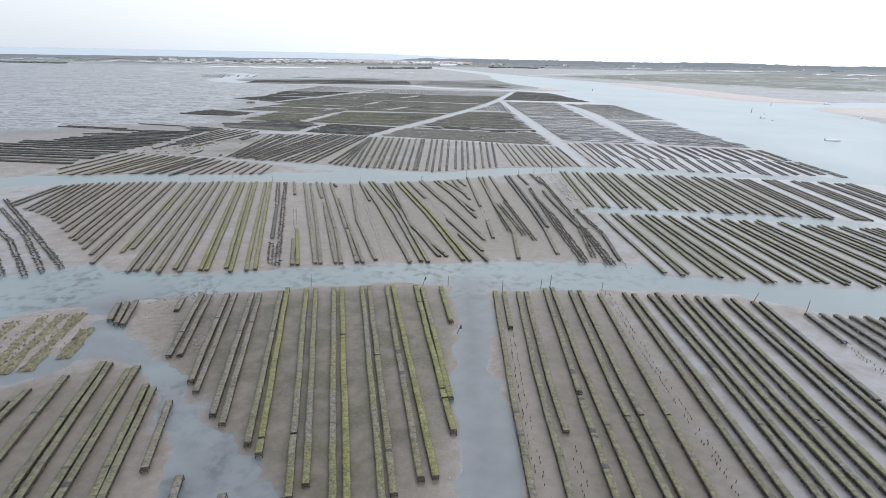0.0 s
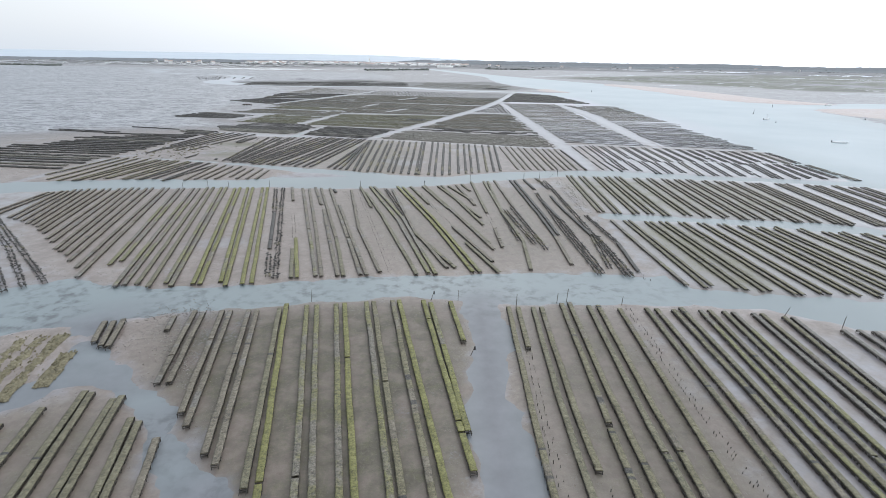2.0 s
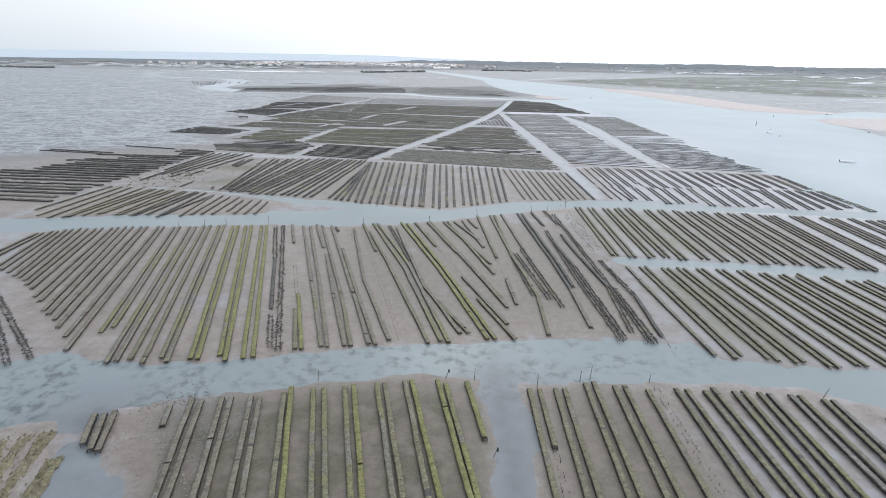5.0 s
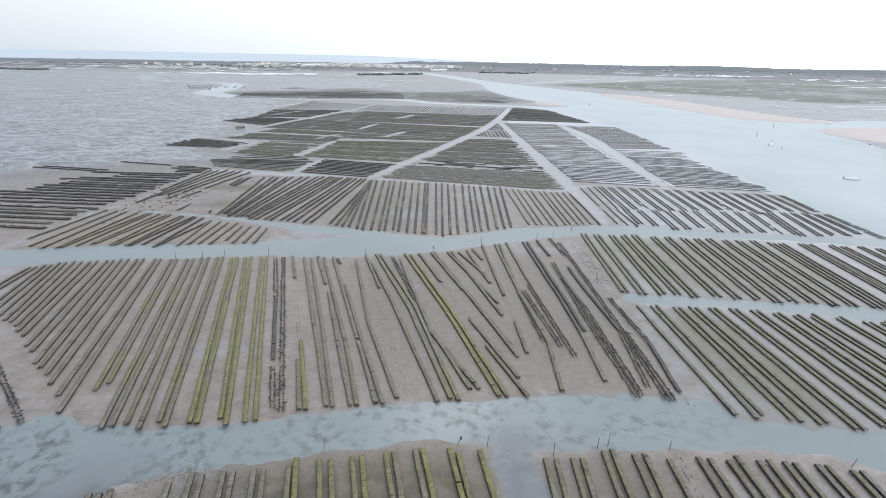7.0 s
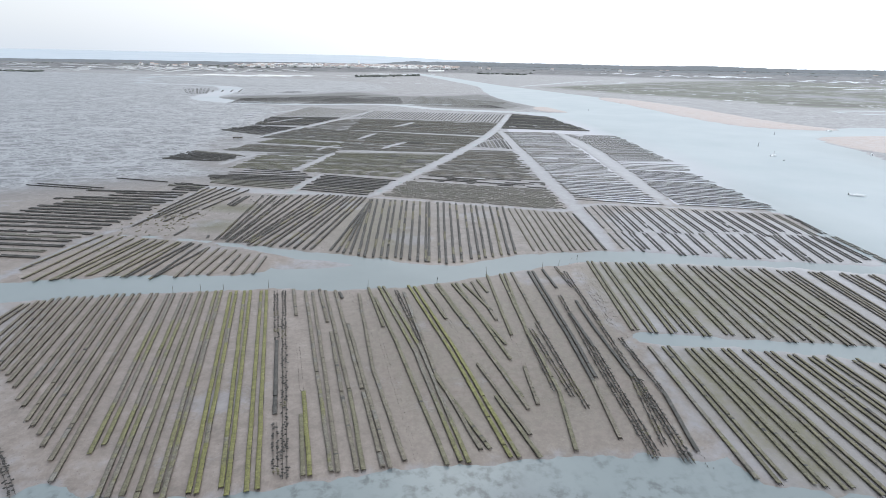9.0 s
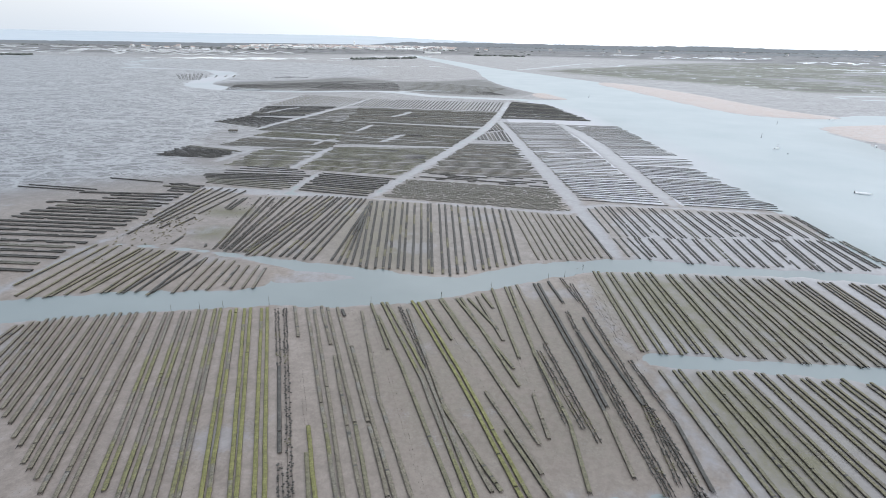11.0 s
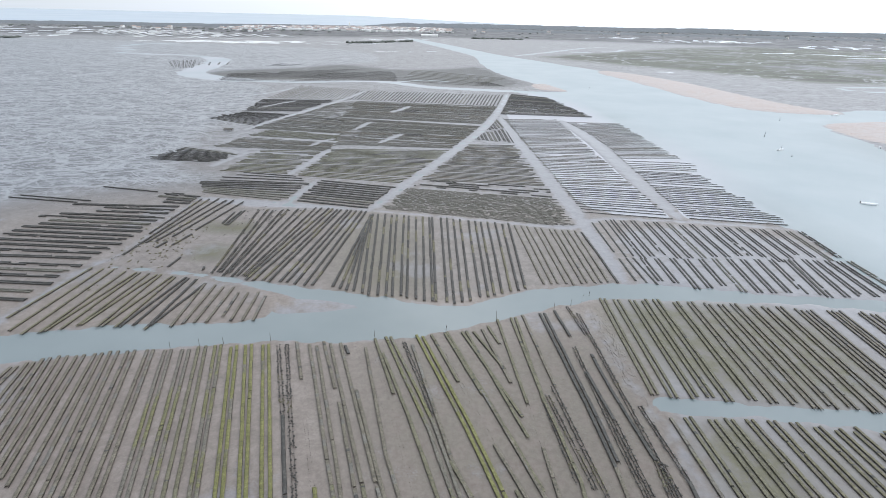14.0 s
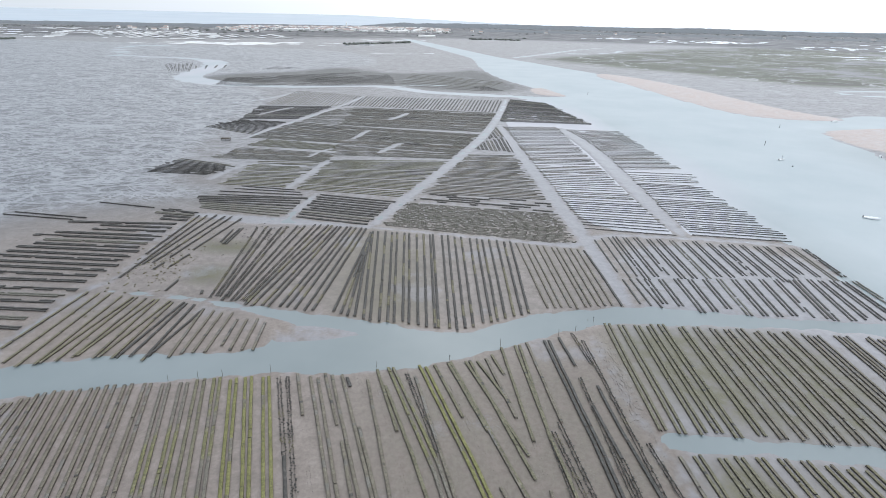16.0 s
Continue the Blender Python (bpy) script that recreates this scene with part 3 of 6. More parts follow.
MUDFLAT = [(-104, 275), (-185, 255), (-240, 180), (-1500, 120), (-2600, 1500), (-900, 1500), (-500, 1400), (-150, 1300), (-60, 1000), (-150, 880), (-310, 730), (-170, 660), (-160, 600), (-150, 540), (-145, 420), (-140, 318), (-104, 305)]
WEED_BED = [(-75, 92), (-40, 92), (-10, 90), (20, 90), (34, 88), (34, 80), (20, 80), (-10, 80), (-42, 76), (-60, 60), (-75, 75)]
SILT_RIGHT = [(262, 950), (330, 925), (387, 880), (455, 800), (512, 735), (589, 716), (900, 760), (700, 600), (456, 560), (385, 532), (358, 560), (345, 640), (340, 720), (322, 800), (300, 865)]
LAND = [(-4800, 1700), (-900, 1650), (-420, 1800), (-120, 1950), (200, 2050), (700, 1900), (1800, 1500), (4800, 1100), (4800, 3800), (1500, 3900), (300, 3700), (-500, 3100), (-1600, 2750), (-4800, 2700)]
SEA = [(-4850, 2780), (-1600, 2830), (-500, 3180), (300, 3780), (1500, 3980), (4850, 3900), (4900, 4890), (-4900, 4890)]
FILM_LEFT = [(-41, 73), (-24, 77), (2, 80), (5, 66), (4, 34), (-12, 25), (-24, 44), (-34, 56)]
FILM_WEST = [(-62, 46), (-48, 51), (-36, 53), (-30, 49), (-26, 40), (-24, 26), (-64, 26)]
FILM_RIGHT = [(9.5, 77), (24, 79), (33, 60), (30, 25), (9.5, 25)]
DAMP_NEAR = [(24, 80), (60, 74), (140, 70), (140, 20), (24, 20), (30, 50)]
DAMP_FAR = [(-25, 255), (145, 232), (150, 350), (135, 490), (75, 620), (40, 480)]
FAR_PLOTS = [(-115, 264), (-30, 252), (52, 236), (52, 470), (78, 612), (-90, 622), (-165, 548), (-170, 440), (-142, 360), (-116, 300)]
FLOOD = [(50, 246), (50, 360), (50, 480), (78, 620), (132, 600), (152, 480), (152, 330), (150, 232), (98, 240)]
SHEEN = [(57, 240), (150, 230), (150, 76), (110, 68), (50, 78), (38, 82), (36, 110), (40, 140), (36, 176), (57, 186)]
ALGAE_UPPER = [(38, 174), (72, 173), (102, 168), (100, 124), (74, 127), (58, 130), (44, 140)]
ALGAE_LOWER = [(42, 125), (58, 124), (62, 100), (60, 84), (45, 85)]
ALGAE_EAST = [(56, 124), (74, 122), (95, 116), (98, 80), (80, 82), (58, 85)]
ALGAE_CENTRE = [(-44, 215), (-38, 245), (-20, 240), (-12, 205), (-12, 172), (-38, 180)]
WEED_A = [(-97, 232), (-88, 233), (-79, 232), (-78, 224), (-88, 223), (-96, 225)]
WEED_B = [(-92, 210), (-84, 211), (-81, 206), (-81, 200), (-88, 199), (-92, 203)]
WEED_POOL = [(-37, 62), (-30, 60), (-20, 46), (-14, 38), (-16, 30), (-24, 30), (-30, 44)]
DAMP_LEFT = [(-150, 70), (-150, 160), (-100, 150), (-86, 110), (-70, 92), (-50, 88), (-60, 60), (-90, 60)]
FILM_MID = [(-30, 152), (0, 156), (36, 164), (44, 130), (40, 100), (22, 92), (-8, 92), (-26, 110)]
SEA_EDGE = 4900.0


def spread(first, last, pitch, growth):
    v = [first]
    while v[-1] < last:
        v.append(v[-1] + pitch)
        pitch *= growth
    v[-1] = last
    return np.array(v)


gx_pos = np.concatenate([np.arange(0, 145, 1.3), spread(145, SEA_EDGE, 2.0, 1.045)])
gx = np.concatenate([-gx_pos[:0:-1], gx_pos])
gy = np.concatenate([-spread(0, SEA_EDGE, 12.0, 1.25)[:0:-1], np.arange(0, 26, 6.0), np.arange(26, 265, 1.3), np.arange(265, 720, 2.6), spread(720, SEA_EDGE, 4.0, 1.04)])
GX, GY = np.meshgrid(gx, gy)
XY = np.column_stack([GX.ravel(), GY.ravel()])
channel, wet, lane_gloss = np.zeros(len(XY)), np.zeros(len(XY)), np.zeros(len(XY))
ALLEYS = (ALLEY_A, ALLEY_B, ALLEY_C, ALLEY_D, ALLEY_E, ALLEY_F, ALLEY_G, ALLEY_H, ALLEY_I, ALLEY_J)
LANES = (LANE_TRIANGLE, LANE_RIVER, LANE_DIAGONAL, LANE_CROSS, LANE_BLOCK)
zones = [(RIVER, 6.0, 1.0, 0.95), (CREEK, 5.0, 1.0, 1.0), (CREEK_LOOP, 6.0, 1.0, 1.0), (INLET, 5.0, 1.0, 1.0), (CREEK_TAIL, 8.0, 1.0, 1.0), (CREEK_FORK, 3.0, 0.9, 1.0), (RILL, 3.0, 0.5, 1.0), (CHANNEL_FAR, 2.2, 1.0, 0.85), (CHANNEL_NEAR, 2.4, 1.0, 0.85),
         (LANE_NEAR, 3.0, 0.8, 0.45), (BRANCH, 3.4, 0.9, 0.9), (LANE_RIGHT, 1.6, 0.9, 1.0), (LANE_SHELLS, 2.4, 0.25, 0.68), (MARSH_CREEK_A, 3.0, 0.6, 1.0), (MARSH_CREEK_C, 3.0, 0.6, 1.0), (LANE_LEFT, 1.6, 0.3, 0.8)]
zones += [(lane, 1.7, 0.2, 1.0) for lane in LANES[:2]] + [(lane, 1.7, 0.35, 1.0) for lane in LANES[2:]] + [(lane, 2.0, 0.35, 1.0) for lane in ALLEYS]
for zone, soft, deep, shine in zones:
    channel = np.maximum(channel, inside(zone, XY, soft) * deep)
    wet = np.maximum(wet, inside(zone, XY, soft * 2.2) * shine)
    lane_gloss = np.maximum(lane_gloss, inside(zone, XY, soft * 2.2) * (shine > 0.96))
# banks wander a little
bank = np.array([noise.noise((x * 0.16, y * 0.16, 7.0)) + 0.6 * noise.noise((x * 0.43, y * 0.43, 2.0)) for x, y in XY])
channel = np.clip(channel + 1.5 * bank * channel * (1 - channel), 0, 1)
sand = np.zeros(len(XY))
for zone, soft in ((SAND_RIGHT, 13.0), (SAND_FAR, 6.0), (SAND_TIP, 5.0)):
    sand = np.maximum(sand, inside(zone, XY, soft))
bar = inside(SAND_BAR, XY, 5.0)
channel, wet, lane_gloss = channel * (1 - 0.8 * bar), wet * (1 - 0.35 * bar), lane_gloss * (1 - bar)
channel = np.where(sand > 0.55, channel * 0.3, channel)
flats = np.maximum(inside(MUDFLAT, XY, 30.0), np.clip((XY[:, 1] - 175) / 40, 0, 0.2) + np.clip((XY[:, 1] - 240) / 200, 0, 0.5))
marsh = inside(MARSH_RIGHT, XY, 30.0)
flats = np.maximum(flats, 0.66 * inside(SILT_RIGHT, XY, 25.0))
weed = 0.85 * inside(MARSH_LEFT, XY, 14.0)
land = inside(LAND, XY, 60.0)
film = np.maximum(np.maximum(inside(FILM_LEFT, XY, 5.0), 0.75 * inside(FILM_RIGHT, XY, 6.0)), np.maximum(0.55 * inside(FILM_MID, XY, 12.0), 0.7 * inside(FILM_WEST, XY, 5.0)))
damp = np.maximum(inside(DAMP_NEAR, XY, 8.0), np.maximum(0.9 * inside(DAMP_FAR, XY, 12.0), 0.8 * inside(FAR_PLOTS, XY, 10.0)))
flood = inside(FLOOD, XY, 7.0) * (1 - np.maximum(inside(LANE_TRIANGLE, XY, 2.0), inside(LANE_RIVER, XY, 2.0)))
gloss = np.maximum(np.maximum(inside(SHEEN, XY, 8.0), 0.6 * inside(DAMP_NEAR, XY, 8.0)), np.maximum(flood, 0.8 * inside(DAMP_LEFT, XY, 10.0)))
algae = np.maximum(0.6 * inside(ALGAE_EAST, XY, 8.0), np.maximum(inside(ALGAE_UPPER, XY, 7.0), np.maximum(np.maximum(inside(ALGAE_LOWER, XY, 4.0), 0.9 * np.maximum(inside(WEED_A, XY, 4.0), inside(WEED_B, XY, 4.0))), inside(ALGAE_CENTRE, XY, 8.0) * 0.6)))
weed = np.maximum(weed, np.maximum(inside(WEED_A, XY, 4.0), inside(WEED_B, XY, 4.0)) * 0.8)
lumps = np.array([noise.noise((x * 0.09, y * 0.09, 0.0)) for x, y in XY])
Z = -0.34 * np.clip(channel * 1.25 - 0.1, 0, 1) + 0.035 * lumps * (1 - channel)
Z = Z - 0.19 * np.clip(1.5 * flood - 0.3 + 0.35 * lumps, 0, 1) * (1 - channel)
Z = Z + 1.6 * land + 0.5 * np.clip(sand * 2 - 1, 0, 1)
sea = inside(SEA, XY, 25.0)
Z = np.where(sea > 0.5, -1.0, Z)
nx, ny = len(gx), len(gy)
i = np.arange(nx * ny).reshape(ny, nx)
quads = np.stack([i[:-1, :-1], i[:-1, 1:], i[1:, 1:], i[1:, :-1]], -1).reshape(-1, 4)
me = mesh_from("ground", np.column_stack([XY, Z]), quads, [MUD], smooth=True)
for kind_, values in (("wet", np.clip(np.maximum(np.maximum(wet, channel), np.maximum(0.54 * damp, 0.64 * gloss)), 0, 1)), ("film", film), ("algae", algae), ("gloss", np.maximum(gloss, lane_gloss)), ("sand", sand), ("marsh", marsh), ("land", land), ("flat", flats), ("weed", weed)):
    me.attributes.new(kind_, "FLOAT", "POINT").data.foreach_set("value", values.astype(np.float32))
tagged(new("ground", me), "grey brown tidal mud flat with wet lanes and sand", "mud flat", kind="structure")

# one water sheet lies in the channels
wx = np.concatenate([-spread(0, SEA_EDGE, 6.0, 1.12)[:0:-1], spread(0, SEA_EDGE, 6.0, 1.12)])
wy = np.concatenate([-spread(0, SEA_EDGE, 40.0, 1.5)[:0:-1], np.arange(0, 220, 5.0), spread(220, SEA_EDGE, 6.0, 1.07)])
WX, WY = np.meshgrid(wx, wy)
WXY = np.column_stack([WX.ravel(), WY.ravel()])
WZ = np.full(len(WXY), -0.15)
nx, ny = len(wx), len(wy)
i = np.arange(nx * ny).reshape(ny, nx)
quads = np.stack([i[:-1, :-1], i[:-1, 1:], i[1:, 1:], i[1:, :-1]], -1).reshape(-1, 4)
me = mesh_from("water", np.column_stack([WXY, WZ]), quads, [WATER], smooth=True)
# mask of the painted sky sheen, which also grows with distance
sky_pale = np.maximum(inside(RIVER, WXY, 20.0), inside(FLOOD, WXY, 12.0))
sky_pale = np.maximum(sky_pale, np.clip((WXY[:, 1] - 300) / 250, 0, 1))
me.attributes.new("sky_pale", "FLOAT", "POINT").data.foreach_set("value", sky_pale.astype(np.float32))
sky_white = np.maximum(inside(FLOOD, WXY, 6.0), np.maximum(np.maximum(inside(CREEK, WXY, 20.0), inside(CREEK_LOOP, WXY, 20.0)), inside(CREEK_TAIL, WXY, 20.0)) * 1.0) * (1 - inside(RIVER, WXY, 8.0))
me.attributes.new("sky_white", "FLOAT", "POINT").data.foreach_set("value", sky_white.astype(np.float32))
thin = np.maximum(inside(LANE_NEAR, WXY, 7.0), inside(BRANCH, WXY, 7.0))
me.attributes.new("thin", "FLOAT", "POINT").data.foreach_set("value", np.clip(thin * 1.6, 0, 1).astype(np.float32))
bed = np.maximum(inside(WEED_BED, WXY, 9.0), 0.8 * inside(WEED_POOL, WXY, 5.0))
me.attributes.new("bed", "FLOAT", "POINT").data.foreach_set("value", bed.astype(np.float32))
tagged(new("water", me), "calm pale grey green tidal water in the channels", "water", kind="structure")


# open sea behind the land: a sheet that rises a little to its far edge
sx, su = np.linspace(-SEA_EDGE, SEA_EDGE, 80), np.linspace(0, 1, 30)
SX, SU = np.meshgrid(sx, su)
shore = np.interp(SX, (-4850, -1600, -500, 300, 1500, 4850), (2690, 2740, 3090, 3690, 3890, 3800))
SY = shore + (SEA_EDGE - shore) * SU
SZ = 0.45 + 48.0 * SU ** 1.4 * (0.06 + 0.94 * np.clip((900 - SX) / 1500, 0, 1))
i = np.arange(len(sx) * len(su)).reshape(len(su), len(sx))
quads = np.stack([i[:-1, :-1], i[:-1, 1:], i[1:, 1:], i[1:, :-1]], -1).reshape(-1, 4)
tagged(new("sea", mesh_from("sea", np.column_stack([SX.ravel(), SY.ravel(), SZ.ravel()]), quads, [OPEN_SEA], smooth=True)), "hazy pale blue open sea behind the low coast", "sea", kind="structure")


# ---- oyster racks ----
TEXT = {
    "g": "rack row of oyster bags coated in bright green algae",
    "h": "rack row of oyster bags, partly green with algae, partly silted",
    "o": "rack row of olive silted oyster bags on steel legs",
    "t": "rack row of grey tan silted oyster bags on steel legs",
    "k": "rack row of grey brown oyster bags on steel legs",
    "d": "rack row of dark wet oyster bags on steel legs",
    "s": "broken rack row with scattered dark oyster bags and gaps",
    "r": "rough rack row of small dark and brown oyster bags",
    "w": "worn rack row with only few dark bags",
    "p": "bare rack row of rusty steel legs without bags",
    "m": "low collapsed rack row overgrown with brown green weed",
    "b": "rack row of pale silted oyster bags on steel legs",
}
LOOKS = ["g", "o", "t", "k", "d", "b", "h", "f", "v"]
BAG_L, BAG_W, BAG_LOW, BAG_TOP = 0.39, 0.70, 0.28, 0.39
BAG_MESH = {}
for kind_ in LOOKS:
    for variant in range(3):
        v = bag_points(BAG_L, BAG_W, BAG_LOW, BAG_TOP + 0.008 * variant - 0.008)
        for top in (v[8:12], v[20:]):
            top[:, 1] += 0.02 * (variant - 1)
        BAG_MESH[kind_, variant] = mesh_from("oyster_bag", v, BAG_F, [BAG[kind_]], smooth=True)


def bag_key(style, s, seed):
    """The look of the bag s metres along a row of that style."""
    if style in "rw":
        return "d" if noise.noise((s * 0.08, seed * 3.1, 5.0)) > -0.22 else "k"
    if style == "s":
        return "d" if noise.noise((s * 0.2, seed * 3.1, 5.0)) > -0.35 else "k"
    if style == "g":
        return "g" if noise.noise((s * 0.12, seed * 5.7, 1.0)) > -0.36 else "h"
    if style in "tko" and noise.noise((s * 0.8, seed * 2.1, 7.0)) > 0.58:
        return "d"
    if style in "tk" and noise.noise((s * 0.25, seed * 4.3, 3.0)) > 0.30:
        return "b" if style == "t" else "t"
    return style


def rack_frame_mesh(pts, origin, pitch, bars=True, lift=0.0, fine=0.9, wide=1.0):
    """Legs, two long bars, and ragged dark strips that stand for the shade below the bags."""
    rng = np.random.default_rng(int(abs(pts[0][0] * 10) + abs(pts[0][1] * 7)))
    vs, fs, k = [], [], 0
    leg = np.array([(x, y, z) for z in (-0.35, 0.26 + lift) for x, y in ((-0.03, -0.03), (0.03, -0.03), (0.03, 0.03), (-0.03, 0.03))])
    bar = np.array([(x, y, z) for z in (0.19 + lift, 0.25 + lift) for x, y in ((-pitch / 2, -0.025), (pitch / 2, -0.025), (pitch / 2, 0.025), (-pitch / 2, 0.025))])
    # shade under the bags, built as a ragged dark fringe
    shade_strip = np.array([(x, y, z) for z in (0.04 + lift * 0.8 + (0.05 if fine > 0.5 else 0.0), 0.245 + lift) for x, y in ((-fine * 0.52, -0.035), (fine * 0.52, -0.035), (fine * 0.52, 0.035), (-fine * 0.52, 0.035))])
    for off in (-0.31 * wide, 0.31 * wide):
        for base, step_ in ((leg, pitch), (bar, pitch), (shade_strip, fine)) if bars else ((leg, pitch),):
            xy, turn, _ = along(pts, step_)
            side = np.column_stack([-np.sin(turn), np.cos(turn)])
            n = len(xy)
            lower, size = np.zeros(n), np.ones((n, 2))
            if base is leg and not bars:
                pick = rng.random(n) > 0.45
                xy, turn, side = xy[pick] + rng.normal(0, 0.05, (pick.sum(), 2)), turn[pick] + rng.normal(0, 0.3, pick.sum()), side[pick]
                n = len(xy)
                lower, size = rng.uniform(-0.22, 0.0, n), rng.uniform(0.5, 1.2, (n, 2))
            if base is shade_strip:
                pick = rng.random(n) > 0.10
                xy, turn, side = xy[pick], turn[pick] + rng.normal(0, 0.05, pick.sum()), side[pick]
                n = len(xy)
                lower, size = rng.uniform(-0.13, 0.03, n), rng.uniform(0.35, 1.1, (n, 2))
            v, f = tiled(base, BOX_F[:5], xy - origin + side * off, turn, size, lower)
            vs.append(v)
            fs.append(f + k)
            k += len(v)
    return mesh_from("rack_frame", np.concatenate(vs), np.concatenate(fs), [STEEL])


ROW_COUNT = [0]


def trestle_mesh():
    """The end of a rack: two legs, a cross bar and a low brace of bent steel bar, added to darken the shaded row end.
    """
    vs, fs = [], []
    for (x0, x1), (y0, y1), (z0, z1) in (((-0.03, 0.03), (-0.34, -0.28), (-0.45, 0.27)), ((-0.03, 0.03), (0.28, 0.34), (-0.45, 0.27)), ((-0.035, 0.035), (-0.36, 0.36), (0.20, 0.27)), ((-0.02, 0.02), (-0.28, 0.28), (-0.02, 0.03))):
        k = len(vs)
        vs += [(x, y, z) for z in (z0, z1) for x, y in ((x0, y0), (x1, y0), (x1, y1), (x0, y1))]
        fs += [[j + k for j in f] for f in BOX_F.tolist()]
    return mesh_from("end_trestle", vs, fs, [STEEL])


TRESTLE = trestle_mesh()


def rack_row(pts, style, group, single, lift=0.13, wide=1.18):
    """One long row: steel rack frame and bags lashed on it; single bags near the path, joined bags further off."""
    ROW_COUNT[0] += 1
    seed = ROW_COUNT[0]
    origin = np.array(pts[0])
    name = "weedy_rack_row" if style == "m" else "oyster_rack_row"
    row = thing(name, (*pts[0], 0), TEXT[style], "oyster rack", group)
    if style == "m":
        xy, turn, s = along(pts, 0.22)
        n = len(xy)
        rng = np.random.default_rng(seed)
        side = np.column_stack([-np.sin(turn), np.cos(turn)])
        across = np.linspace(-1, 1, 11)
        vs = []
        for k in range(n):
            end = min(1.0, k / 5, (n - 1 - k) / 5)
            half = 0.85 + 0.35 * noise.noise((s[k] * 0.4, seed * 2.3, 0.0))
            for u in across:
                p = xy[k] + side[k] * (u * half + 0.25 * noise.noise((s[k] * 0.25, seed, 4.0)))
                lump = 0.6 + 0.9 * noise.noise((p[0] * 1.4, p[1] * 1.4, 3.0)) + 0.7 * noise.noise((p[0] * 4.5, p[1] * 4.5, 6.0))
                vs.append((*(p - origin), -0.08 + 0.26 * max(lump, 0.05) * (1 - u * u) * end))
        f = np.array([[k * 11 + a, k * 11 + a + 1, (k + 1) * 11 + a + 1, (k + 1) * 11 + a] for k in range(n - 1) for a in range(10)])
        tagged(part("weed_cover", mesh_from("weed_cover", np.array(vs), f, [MOSS], smooth=True), row), kind="stuff")
        xy, turn, s = along(pts, 0.08)
        xy = xy + np.column_stack([-np.sin(turn), np.cos(turn)]) * rng.normal(0, 0.5, len(xy))[:, None]
        v, f = tiled(pillow(0.30, 0.10, -0.1, 0.05), PILLOW_F, xy - origin, turn + rng.normal(0, 0.3, len(xy)), rng.uniform(0.4, 1.4, (len(xy), 2)), rng.uniform(-0.04, 0.12, len(xy)))
        tagged(part("weed_tuft", mesh_from("weed_tuft", v, f, [MOSS]), row), kind="stuff")
        tagged(part("rack_frame", rack_frame_mesh(pts, origin, 3.0, False), row, "rusty steel legs"), kind="stuff")
        return
    tagged(part("rack_frame", rack_frame_mesh(pts, origin, 0.55 if style == "p" else 1.5, style != "p", lift, 0.42 if single else 0.9, 1.0 if single else wide), row, "rusty steel rack frame"), kind="stuff")
    if style == "p":
        return
    rng = np.random.default_rng(seed)
    xy, turn, s = along(pts, 0.19 if style == "s" else 0.36)
    n = len(xy)
    wander = np.array([0.10 * noise.noise((a * 0.15, seed * 1.7, 0.0)) for a in s]) + rng.normal(0, 0.012, n)
    turn = turn + rng.normal(0, 0.014, n)
    keep = rng.random(n) > {"s": 0.42, "w": 0.55, "r": 0.10, "d": 0.02}.get(style, 0.004)
    if style == "s":
        turn = turn + rng.normal(0, 0.22, n)
        wander = wander + np.where(np.arange(n) % 2, 0.34, -0.34) + rng.normal(0, 0.13, n)
    if style in "rw":
        turn = turn + rng.normal(0, 0.14, n)
        wander = wander + rng.normal(0, 0.07, n)
    xy = xy + np.column_stack([-np.sin(turn), np.cos(turn)]) * wander[:, None]
    looks = [bag_key(style, a, seed) for a in s]
    if single:
        p, q = np.array(pts[0]), np.array(pts[-1])
        heading = math.atan2(*(q - p)[::-1])
        for end, sign in ((p, -1), (q, 1)):
            spot = end - origin + sign * 0.10 * (q - p) / np.hypot(*(q - p))
            part("end_trestle", TRESTLE, row, "", (*spot, lift), heading)
        for k in np.where(keep)[0]:
            part("oyster_bag", BAG_MESH[looks[k], int(rng.integers(3))], row, "", (*(xy[k] - origin), lift + float(rng.normal(0, 0.005))), float(turn[k]))
        return
    k = np.where(keep)[0]
    v, f = tiled(bag_points(BAG_L, BAG_W * wide, BAG_LOW, BAG_TOP), BAG_F, xy[k] - origin, turn[k], rng.uniform(0.96, 1.05, (len(k), 2)) * {"r": 0.98, "w": 0.94, "s": 0.52}.get(style, 1.0), lift + rng.normal(0, 0.007, len(k)))
    idx = np.repeat([LOOKS.index(looks[a]) for a in k], len(BAG_F))
    tagged(part("bag_layer", mesh_from("bag_layer", v, f, [BAG[a] for a in LOOKS], idx, smooth=True), row), kind="stuff")


def rack_rows(group, rows, single=False):
    for *numbers, style in rows:
        pts = [(numbers[k], numbers[k + 1]) for k in range(0, len(numbers), 2)]
        rack_row(pts, style, group, single, 0.13 if single else -0.02, 1.05)


